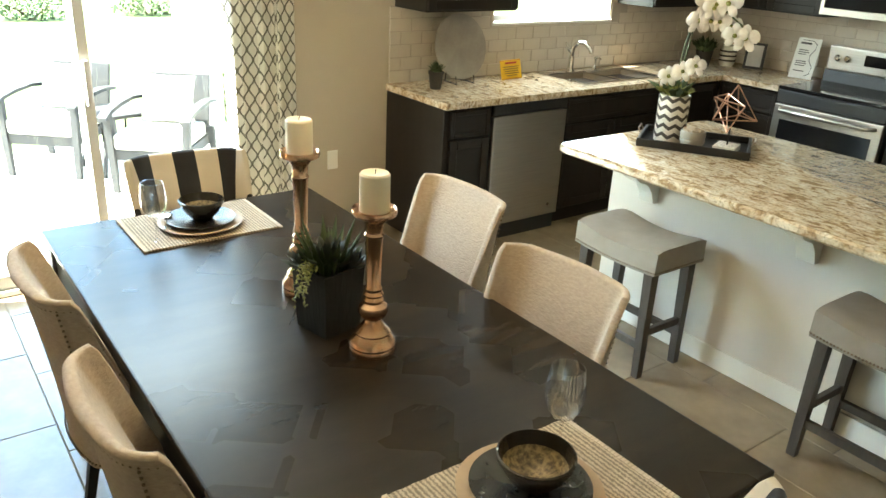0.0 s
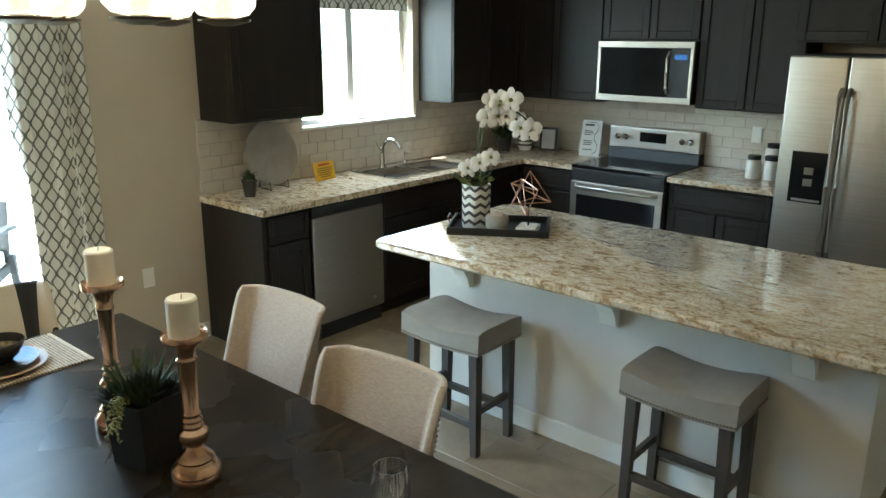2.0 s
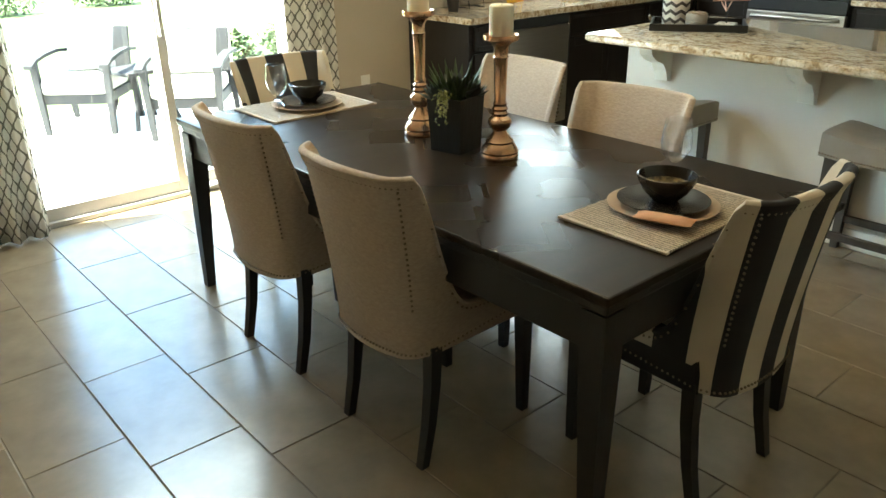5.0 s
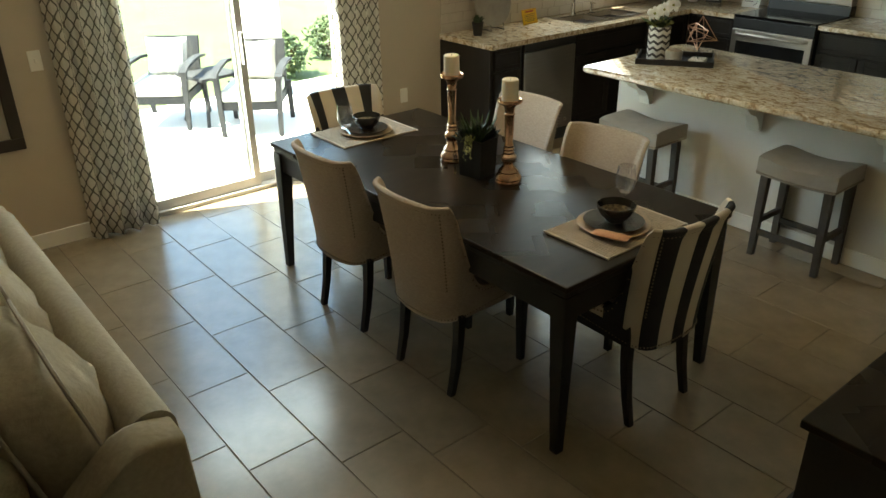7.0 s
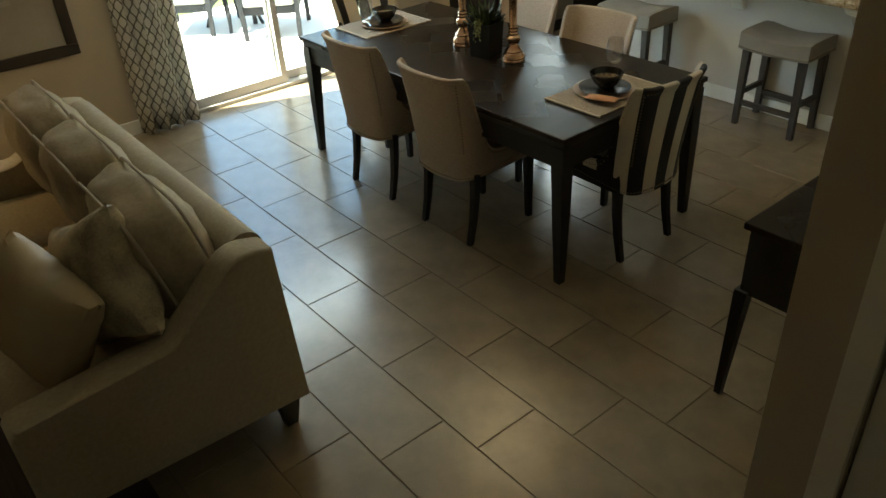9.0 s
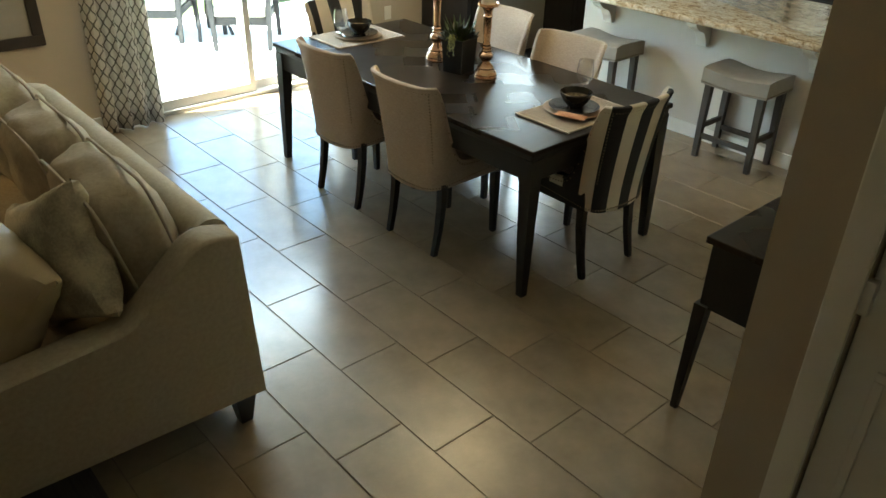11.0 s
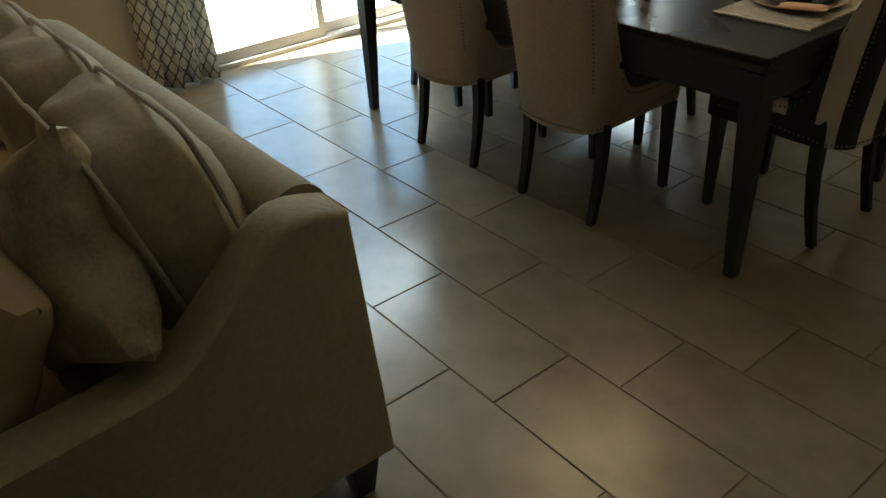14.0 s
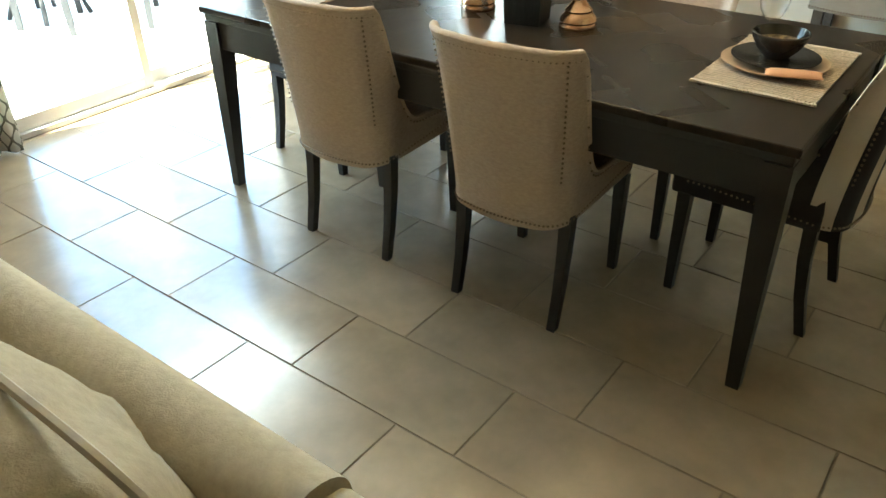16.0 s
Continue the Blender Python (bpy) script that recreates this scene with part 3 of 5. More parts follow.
sink = thing("sink", 0, 0, 0, 0, "double bowl stainless steel drop-in kitchen sink", "sink")
bm = slab((SX0 - 0.02, SX0 + 0.02, 3.735, 3.765, SX1 - 0.02, SX1 + 0.02), (SY0 - 0.02, SY0 + 0.02, SY1 - 0.05, SY1 + 0.02), ((1, 1), (3, 1)), 0.912, 0.919)
part("rim", bm, M_CHROME, sink)
for x0, x1 in ((SX0 + 0.005, 3.74), (3.76, SX1 - 0.005)):
    bm = bmesh.new()
    y0, y1 = SY0 + 0.005, SY1 - 0.04
    loft(bm, [[(x0, y0, 0.914), (x1, y0, 0.914), (x1, y1, 0.914), (x0, y1, 0.914)], [(x0 + 0.03, y0 + 0.03, 0.74), (x1 - 0.03, y0 + 0.03, 0.74), (x1 - 0.03, y1 - 0.03, 0.74), (x0 + 0.03, y1 - 0.03, 0.74)]], caps=False)
    bm.faces.new([v for v in bm.verts if v.co.z < 0.75])
    part("bowl", bm, M_STEEL, sink)
fau = thing("kitchen_faucet", 3.62, 3.255, 0.919, 0, "chrome pull-out kitchen faucet with lever handle", "faucet")
part("base", lathe([(0.032, 0), (0.030, 0.012), (0.021, 0.03), (0.019, 0.10), (0.014, 0.11)]), M_CHROME, fau, smooth=True)
part("spout", tube(bmesh.new(), [(0, 0, 0.09), (0.0, -0.005, 0.16), (0.005, -0.04, 0.205), (0.01, -0.10, 0.21), (0.015, -0.15, 0.175), (0.018, -0.165, 0.15)], 0.016, 12, 0.014), M_CHROME, fau, smooth=True)
part("lever", tube(bmesh.new(), [(0, 0.0, 0.12), (-0.03, 0.01, 0.15), (-0.05, 0.02, 0.20)], 0.008, 8, 0.005), M_CHROME, fau, smooth=True)
soap = thing("soap_dispenser", 3.86, 3.25, 0.919, 0, "small chrome soap dispenser beside the sink", "dispenser")
part("pump", lathe([(0.016, 0), (0.015, 0.02), (0.007, 0.03), (0.007, 0.07), (0.012, 0.075), (0.012, 0.09)], 16), M_CHROME, soap, smooth=True)
part("nozzle", tube(bmesh.new(), [(0, 0, 0.083), (0.0, -0.05, 0.083)], 0.005), M_CHROME, soap)


# upper cabinets
def upper_cabinet(axis, a0, a1, z0, z1, doors, label, depth=0.33):
    c = thing("wall_cabinet", 0, 0, 0, 0, label, "cabinet", "kitchen wall cabinets")
    if axis == "y":
        f = N - depth
        bm = bx(a0, f, z0, a1, N - 0.002, z1, 0.002, 1)
    else:
        f = E - depth
        bm = bx(f, a0, z0, E - 0.002, a1, z1, 0.002, 1)
    part("body", bm, M_ESPRESSO, c)
    w = (a1 - a0) / doors
    for i in range(doors):
        part("door", shaker(bmesh.new(), axis, f, a0 + i * w + 0.004, z0 + 0.012, a0 + (i + 1) * w - 0.004, z1 - 0.012), M_ESPRESSO, c)
    return c


upper_cabinet("y", 2.215, 2.89, 1.365, 2.42, 1, "dark espresso wall cabinet beside the window")
upper_cabinet("y", 4.16, E - 0.335, 1.365, 2.42, 2, "dark espresso wall cabinet between window and corner")
upper_cabinet("x", 2.72, N - 0.34, 1.365, 2.42, 1, "dark espresso corner wall cabinet")
upper_cabinet("x", 2.282, 2.715, 1.365, 2.42, 1, "dark espresso wall cabinet beside the microwave")
upper_cabinet("x", 1.515, 2.278, 1.83, 2.42, 2, "short dark espresso cabinet above the microwave")
upper_cabinet("x", 0.80, 1.51, 1.365, 2.42, 2, "dark espresso wall cabinet beside the refrigerator")
upper_cabinet("x", -0.12, 0.795, 1.83, 2.42, 2, "deep dark espresso cabinet above the refrigerator", 0.60)

# microwave
mw = thing("microwave", 0, 0, 0, 0, "stainless over-the-range microwave with dark glass door", "microwave")
part("body", bx(4.99, 1.52, 1.39, E - 0.002, 2.275, 1.825, 0.004), M_BLACK, mw)
bm = bmesh.new()
for y0, z0, y1, z1 in ((1.52, 1.39, 2.275, 1.435), (1.52, 1.78, 2.275, 1.825), (1.52, 1.435, 1.545, 1.78), (2.25, 1.435, 2.275, 1.78)):
    box(bm, 4.965, y0, z0, 4.99, y1, z1, 0.003)
part("trim", bm, M_STEEL, mw)
part("door_glass", bx(4.970, 1.70, 1.436, 4.989, 2.249, 1.779, 0.003), M_BLACKGLASS, mw)
part("control_panel", bx(4.970, 1.546, 1.436, 4.989, 1.695, 1.779, 0.003), M_BLACK, mw)
part("handle", tube(bmesh.new(), [(4.97, 1.70, 1.46), (4.935, 1.70, 1.50), (4.93, 1.70, 1.61), (4.935, 1.70, 1.72), (4.97, 1.70, 1.755)], 0.011, 10), M_STEEL, mw, smooth=True)
M_DISPLAY = mat("blue_display", (0.02, 0.05, 0.12), (0.02, 0.04, 0.1), rough=0.2, bump=0, emit=((0.1, 0.35, 1.0), 0.03))
part("display", bx(4.9665, 1.57, 1.70, 4.9698, 1.66, 1.735), M_DISPLAY, mw)

# range
rg = thing("kitchen_range", 0, 0, 0, 0, "stainless electric range with black glass cooktop", "range")
RY0, RY1, RF = 1.53, 2.29, 4.70
part("body", bx(RF + 0.02, RY0, 0.0, E - 0.01, RY1, 0.895), M_BLACK, rg)
part("cooktop", bx(RF - 0.01, RY0, 0.896, E - 0.10, RY1, 0.92, 0.005), M_BLACKGLASS, rg)
bm = bmesh.new()
loft(bm, [[(E - 0.13, RY0, 0.92), (E - 0.02, RY0, 0.92), (E - 0.02, RY1, 0.92), (E - 0.13, RY1, 0.92)], [(E - 0.115, RY0, 1.0), (E - 0.02, RY0, 1.0), (E - 0.02, RY1, 1.0), (E - 0.115, RY1, 1.0)]])
part("backguard_base", bm, M_BLACK, rg)
part("backguard", bx(E - 0.12, RY0 + 0.001, 1.0, E - 0.02, RY1 - 0.001, 1.17, 0.012), M_STEEL, rg)
part("clock_panel", bx(E - 0.123, 1.80, 1.06, E - 0.1195, 2.02, 1.135, 0.001), M_BLACKGLASS, rg)
for y in (1.60, 1.67, 2.14, 2.21):
    part("knob", lathe([(0.024, 0), (0.022, 0.018), (0.016, 0.024)], 18), M_CHROME, rg, smooth=True).matrix_world = pose(E - 0.12, y, 1.09, 0, -90)
od = part("oven_door", bx(RF - 0.02, RY0 + 0.004, 0.24, RF + 0.02, RY1 - 0.004, 0.80, 0.006), M_STEEL, rg)
part("oven_window", bx(RF - 0.024, RY0 + 0.06, 0.30, RF - 0.0195, RY1 - 0.06, 0.70, 0.001), M_BLACKGLASS, od)
part("front_panel", bx(RF - 0.012, RY0 + 0.004, 0.806, RF + 0.02, RY1 - 0.004, 0.894, 0.004), M_BLACK, rg)
part("handle", tube(bmesh.new(), [(RF - 0.02, RY0 + 0.05, 0.765), (RF - 0.06, RY0 + 0.07, 0.765), (RF - 0.065, (RY0 + RY1) / 2, 0.765), (RF - 0.06, RY1 - 0.07, 0.765), (RF - 0.02, RY1 - 0.05, 0.765)], 0.014, 10), M_STEEL, od, smooth=True)
part("drawer", bx(RF - 0.018, RY0 + 0.004, 0.06, RF + 0.02, RY1 - 0.004, 0.232, 0.006), M_STEEL, rg)

# refrigerator
fr = thing("refrigerator", 0, 0, 0, 0, "stainless side-by-side refrigerator with black dispenser", "refrigerator")
part("body", bx(4.70, -0.11, 0.02, E - 0.03, 0.775, 1.76, 0.006), M_BLACK, fr)
left = part("door", bx(4.625, 0.445, 0.06, 4.70, 0.775, 1.755, 0.014, 3), M_STEEL, fr, smooth=True)
right = part("door", bx(4.625, -0.11, 0.06, 4.70, 0.437, 1.755, 0.014, 3), M_STEEL, fr, smooth=True)
part("dispenser", bx(4.617, 0.475, 0.875, 4.6245, 0.69, 1.19, 0.004), M_BLACKGLASS, left)
part("dispenser_tray", bx(4.611, 0.50, 0.885, 4.6168, 0.665, 0.90, 0.002), M_STEEL, left)
for z in (0.98, 1.05):
    part("paddle", bx(4.611, 0.555, z, 4.6168, 0.61, z + 0.045, 0.002), M_CHROME, left)
for y, o in ((0.475 - 0.012, left), (0.415, right)):
    part("handle", tube(bmesh.new(), [(4.625, y, 0.55), (4.575, y, 0.60), (4.565, y, 1.0), (4.575, y, 1.52), (4.625, y, 1.57)], 0.013, 10), M_STEEL, o, smooth=True)
part("kick_plate", bx(4.66, -0.10, 0.0, 4.70, 0.765, 0.055), M_BLACK, fr)

# island
isl = thing("kitchen_island", 0, 0, 0, 0, "pale painted kitchen island with granite breakfast bar top", "island")
IX0, IX1, IY0, IY1 = 2.505, 3.14, -0.30, 1.80
part("body", bx(IX0, IY0, 0, IX1, IY1, 0.878), M_ISLAND, isl)
part("baseboard", bx(IX0 - 0.014, IY0, 0, IX0 - 0.0005, IY1, 0.10, 0.004), M_TRIM, isl)
part("baseboard", bx(IX0 - 0.014, IY1 + 0.0005, 0, IX1, IY1 + 0.014, 0.10, 0.004), M_TRIM, isl)
bm = bmesh.new()
out = []
for cx, cy, a0 in ((2.12 + 0.05, IY1 + 0.035 - 0.05, 90), (2.12 + 0.05, -0.42 + 0.05, 180), (3.24 - 0.05, -0.42 + 0.05, 270), (3.24 - 0.05, IY1 + 0.035 - 0.05, 0)):
    for k in range(7):
        a = radians(a0 + 90 * k / 6)
        out.append((cx + 0.05 * math.cos(a), cy + 0.05 * math.sin(a)))
rings = [[(2.65 + (x - 2.65) * s, 0.7 + (y - 0.7) * s2, z) for x, y in out] for s, s2, z in ((0.985, 0.992, 0.879), (1.0, 1.0, 0.888), (1.0, 1.0, 0.909), (0.985, 0.992, 0.918))]
loft(bm, rings)
part("countertop", bm, M_GRANITE, isl, "polished cream and brown granite slab with rough chiselled edge", smooth=True)
for y in (1.55, 0.745, -0.06):
    bm = bmesh.new()
    prof = [(0, 0), (0, 0.22), (0.03, 0.22), (0.05, 0.165), (0.085, 0.12), (0.15, 0.095), (0.19, 0.065), (0.205, 0.035), (0.205, 0)]
    loft(bm, [[(IX0 - px, y + s * 0.04, 0.878 - pz) for px, pz in prof] for s in (-1, 1)])
    part("corbel", bm, M_TRIM, isl)


def bar_stool(x, y, label):
    st = thing("bar_stool", x, y, 0, 0, label, "stool", "stools at the island")
    bm = bmesh.new()
    nx, ny = 10, 14
    w, d = 0.33, 0.46
    top = []
    rings = []
    for j in range(ny + 1):
        v = 2 * j / ny - 1
        ring = []
        sad = 0.035 * v * v
        for i in range(nx + 1):
            u = 2 * i / nx - 1
            drop = 0.012 * (abs(u) ** 6 + abs(v) ** 8)
            ring.append((u * w / 2 * (1 - 0.02 * abs(v) ** 8), v * d / 2, 0.60 + sad - drop))
        ring += [(w / 2, v * d / 2, 0.50 + 0.012 * v * v), (-w / 2, v * d / 2, 0.50 + 0.012 * v * v)]
        rings.append(ring)
    loft(bm, rings)
    part("seat", bm, M_GREYFAB, st, smooth=True)
    for sx in (-1, 1):
        for sy in (-1, 1):
            part("leg", square_leg(bmesh.new(), (sx * 0.125, sy * 0.185, 0.505), (sx * 0.127, sy * 0.195, 0), 0.045, 0.034), M_GREYWOOD, st)
    for sy in (-1, 1):
        part("stretcher", bx(-0.12, sy * 0.19 - 0.011, 0.20, 0.12, sy * 0.19 + 0.011, 0.235, 0.003), M_GREYWOOD, st)
    for sx in (-1, 1):
        part("stretcher", bx(sx * 0.1265 - 0.011, -0.175, 0.135, sx * 0.1265 + 0.011, 0.175, 0.17, 0.003), M_GREYWOOD, st)
    bm = bmesh.new()
    for k in range(36):
        v = 2 * k / 35 - 1
        for sx in (-1, 1):
            bmesh.ops.create_icosphere(bm, subdivisions=1, radius=0.005, matrix=Matrix.Translation((sx * w / 2, v * 0.225, 0.512 + 0.012 * v * v)))
    for k in range(26):
        u = 2 * k / 25 - 1
        for sy in (-1, 1):
            bmesh.ops.create_icosphere(bm, subdivisions=1, radius=0.005, matrix=Matrix.Translation((u * 0.16, sy * d / 2, 0.524)))
    tagged(part("nailhead_trim", bm, M_NAIL, st, smooth=True), kind="stuff")
    return st


bar_stool(2.255, 1.385, "grey linen saddle bar stool with weathered wood legs")
bar_stool(2.345, 0.293, "grey linen saddle bar stool with weathered wood legs")

# backsplash backing; its tiles follow at the end
splash = thing("backsplash", 0, 0, 0, 0, "cream glazed subway tile backsplash", "backsplash", kind="structure")
bm = bmesh.new()
box(bm, 2.18, N - 0.006, 0.912, 2.97, N - 0.0005, 1.37)
box(bm, 2.97, N - 0.006, 0.912, 4.11, N - 0.0005, 1.234)
box(bm, 4.11, N - 0.006, 0.912, E - 0.006, N - 0.0005, 1.37)
box(bm, E - 0.006, 0.79, 0.912, E - 0.0005, N - 0.006, 1.39)
part("grout_bed", bm, M_SPLASHGROUT, splash)

# counter things
M_PLATE = mat("pale_stone_plate", (0.40, 0.365, 0.32), (0.30, 0.27, 0.24), rough=0.35, scale=9, fine=60, bump=0.2)
M_GREEN = mat("dark_leaf", (0.035, 0.06, 0.018), (0.06, 0.09, 0.03), rough=0.5, scale=20, bump=0.1)
M_LIGHTGREEN = mat("yellow_green_leaf", (0.20, 0.22, 0.045), (0.30, 0.28, 0.08), rough=0.5, scale=20, bump=0.1)
M_PAPER = mat("white_card", (0.75, 0.73, 0.68), (0.70, 0.68, 0.63), rough=0.6, scale=5, bump=0.02)
M_YELLOW = mat("yellow_card", (0.75, 0.46, 0.015), (0.70, 0.42, 0.015), rough=0.5, scale=5, bump=0.02)
M_INK = mat("dark_ink", (0.06, 0.05, 0.045), (0.05, 0.045, 0.04), rough=0.6, bump=0)
M_RED = mat("red_ink", (0.45, 0.06, 0.03), (0.4, 0.05, 0.03), rough=0.6, bump=0)
M_SOIL = mat("dark_clay", (0.05, 0.04, 0.033), (0.035, 0.03, 0.025), rough=0.7, scale=20, bump=0.4)
M_CERAMIC = mat("white_ceramic", (0.72, 0.69, 0.63), (0.66, 0.63, 0.57), rough=0.22, scale=10, bump=0.05)

pl = thing("decorative_plate", 2.63, 3.245, 0.912, 0, "round pale stone decorative plate leaning on a wire stand", "plate")
o = part("plate", lathe([(0.04, 0), (0.10, 0.004), (0.195, 0.02), (0.20, 0.026), (0.19, 0.026), (0.10, 0.012), (0.02, 0.01)], 40), M_PLATE, pl, smooth=True)
o.matrix_local = pose(0, 0.03, 0.215, 78, 0, 0)
bm = bmesh.new()
for sx in (-0.07, 0.07):
    tube(bm, [(sx, -0.05, 0.05), (sx, -0.06, 0.0), (sx, 0.0, 0.004), (sx * 0.8, 0.08, 0.0), (sx * 0.6, 0.072, 0.18)], 0.004, 6)
part("stand", bm, M_BLACK, pl, "thin dark wire stand")


def leaf_blade(bm, base, tip, width, bend=0.02):
    base, tip = Vector(base), Vector(tip)
    d = tip - base
    side = d.cross(Vector((0, 0, 1)))
    side = (side if side.length > 1e-4 else Vector((1, 0, 0))).normalized() * width / 2
    up = side.cross(d).normalized()
    mid = base + d * 0.5 + up * bend
    v = [bm.verts.new(p) for p in (base, mid - side, mid + side, tip, mid + up * width * 0.25)]
    for f in ((0, 1, 4), (0, 4, 2), (1, 3, 4), (4, 3, 2)):
        bm.faces.new([v[i] for i in f])


def tuft(bm, n, r, h, width, seed, spread=1.0):
    rnd = random.Random(seed)
    for _ in range(n):
        a, q = rnd.uniform(0, 2 * math.pi), rnd.random() ** 0.5
        b = (r * 0.5 * q * math.cos(a), r * 0.5 * q * math.sin(a), 0)
        t = (r * spread * q * math.cos(a), r * spread * q * math.sin(a), h * rnd.uniform(0.6, 1.05) * (1 - 0.35 * q))
        leaf_blade(bm, b, t, width * rnd.uniform(0.7, 1.2), 0.01)
    return bm


pt = thing("potted_plant", 2.36, 3.13, 0.912, 0, "small dark pot with a short grassy plant", "plant")
part("pot", lathe([(0.032, 0), (0.044, 0.09), (0.047, 0.09), (0.047, 0.105), (0.04, 0.105), (0.038, 0.09)], 20), M_SOIL, pt, smooth=True)
part("leaves", move(tuft(bmesh.new(), 70, 0.06, 0.09, 0.012, 3), pose(0, 0, 0.09)), M_GREEN, pt)

sg = thing("notice_card", 3.03, 3.20, 0.912, 8, "yellow notice card with dark printed lines", "sign")
o = part("card", bx(-0.10, -0.002, 0, 0.10, 0.002, 0.125, 0.001, 1), M_YELLOW, sg)
o.matrix_local = pose(0, 0, 0.002, -14)
for k, (z, w, m) in enumerate(((0.098, 0.11, M_RED), (0.078, 0.15, M_INK), (0.064, 0.15, M_INK), (0.05, 0.13, M_INK), (0.036, 0.14, M_INK), (0.022, 0.10, M_INK))):
    p = part("printed_line", bx(-w / 2, -0.0045, z, w / 2, -0.0026, z + (0.012 if k == 0 else 0.004)), m, sg)
    p.matrix_local = pose(0, 0, 0.002, -14)
for dz in (0.004, 0.119):
    p = part("border", bx(-0.096, -0.0043, dz, 0.096, -0.0026, dz + 0.002), M_RED, sg)
    p.matrix_local = pose(0, 0, 0.002, -14)

cd = thing("recipe_card", 5.16, 2.42, 0.912, -84, "white printed card leaning beside the range", "card")
o = part("card", bx(-0.085, -0.003, 0, 0.085, 0.003, 0.29, 0.001, 1), M_PAPER, cd)
o.matrix_local = pose(0, 0, 0.002, -12)
for k, (x0, x1, z) in enumerate(((-0.06, 0.02, 0.245), (-0.06, 0.01, 0.20), (-0.06, 0.02, 0.185), (-0.06, 0.0, 0.17), (-0.06, 0.015, 0.12), (-0.06, 0.02, 0.105), (-0.06, 0.01, 0.09), (-0.06, 0.02, 0.05))):
    p = part("printed_line", bx(x0, -0.0055, z, x1, -0.0035, z + (0.014 if k == 0 else 0.006)), M_INK, cd)
    p.matrix_local = pose(0, 0, 0.002, -12)
p = part("printed_curve", tube(bmesh.new(), [(-0.05, -0.0045, 0.275), (0.03, -0.0045, 0.272), (0.06, -0.0045, 0.25), (0.055, -0.0045, 0.21), (0.03, -0.0045, 0.17), (0.035, -0.0045, 0.13), (0.065, -0.0045, 0.09), (0.06, -0.0045, 0.04), (0.03, -0.0045, 0.02)], 0.0025, 6), M_INK, cd)
p.matrix_local = pose(0, 0, 0.002, -12)

pf = thing("picture_frame", 5.17, 2.82, 0.912, -70, "small dark framed photo on the corner worktop", "frame")
o = part("frame", bx(-0.075, -0.008, 0, 0.075, 0.008, 0.20, 0.003), M_LEG, pf)
o.matrix_local = pose(0, 0, 0.003, -10)
o = part("photo", bx(-0.055, -0.0105, 0.02, 0.055, -0.0085, 0.18), M_PLATE, pf)
o.matrix_local = pose(0, 0, 0.003, -10)
pt = thing("potted_plant", 4.95, 3.12, 0.912, 0, "bushy green plant in a small brown pot", "plant")
part("pot", lathe([(0.05, 0), (0.065, 0.10), (0.068, 0.11), (0.055, 0.11)], 20), M_SOIL, pt, smooth=True)
part("leaves", move(tuft(bmesh.new(), 120, 0.11, 0.14, 0.03, 5, 1.1), pose(0, 0, 0.10)), M_GREEN, pt)
st = thing("striped_vase", 5.12, 3.02, 0.912, 0, "small white vase with dark bands in the counter corner", "vase")
part("body", lathe([(0.045, 0), (0.06, 0.03), (0.062, 0.11), (0.045, 0.15), (0.05, 0.16), (0.04, 0.158)], 22), M_CERAMIC, st, smooth=True)
for z in (0.04, 0.075, 0.11):
    part("band", lathe([(0.0635, z), (0.0645, z + 0.006), (0.0635, z + 0.014)], 22, caps=False), M_INK, st)

for x, y, h, w in ((5.06, 1.06, 0.13, 0.052), (5.09, 0.95, 0.13, 0.056), (5.22, 0.985, 0.20, 0.056)):
    jar = thing("canister", x, y, 0.912, 0, "white ceramic canister with dark lid", "canister", "canisters on the worktop")
    part("jar", lathe([(w * 0.93, 0), (w, 0.012), (w, h - 0.02), (w * 0.8, h)], 22), M_CERAMIC, jar, smooth=True)
    part("lid", lathe([(w * 0.82, h + 0.0005), (w * 0.86, h + 0.006), (w * 0.86, h + 0.028), (w * 0.8, h + 0.032)], 22), M_LEG, jar, "dark metal lid", smooth=True)
ol = thing("wall_outlet", E - 0.0205, 1.16, 1.12, 0, "cream wall outlet plate on the backsplash", "outlet")
part("plate", bx(0, -0.035, 0, 0.006, 0.035, 0.115, 0.002), M_TRIM, ol)
ol = thing("wall_outlet", 1.79, N, 0.42, 0, "white wall outlet plate beside the curtain", "outlet")
part("plate", bx(-0.035, -0.006, 0, 0.035, 0, 0.115, 0.002), M_TRIM, ol)

ol = thing("light_switch", -0.83, N, 1.08, 0, "white wall switch plate between picture and curtain", "light switch")
part("plate", bx(-0.035, -0.006, 0, 0.035, 0, 0.115, 0.002), M_TRIM, ol)
part("toggle", bx(-0.006, -0.014, 0.045, 0.006, -0.0062, 0.07, 0.002), M_TRIM, ol)

# tray on the island
tr = thing("serving_tray", 2.70, 1.50, 0.918, -58, "black scalloped serving tray with wire handles", "tray")
bm = bx(-0.24, -0.155, 0, 0.24, 0.155, 0.008, 0.003)
part("base", bm, M_LEG, tr)
for x0, y0, x1, y1 in ((-0.25, -0.165, 0.25, -0.151), (-0.25, 0.151, 0.25, 0.165), (-0.25, -0.15, -0.236, 0.15), (0.236, -0.15, 0.25, 0.15)):
    part("rim", bx(x0, y0, 0.001, x1, y1, 0.038, 0.004), M_LEG, tr)
for s in (-1, 1):
    part("handle", tube(bmesh.new(), [(s * 0.245, -0.05, 0.03), (s * 0.262, -0.045, 0.06), (s * 0.262, 0.045, 0.06), (s * 0.245, 0.05, 0.03)], 0.004, 6), M_NAIL, tr)

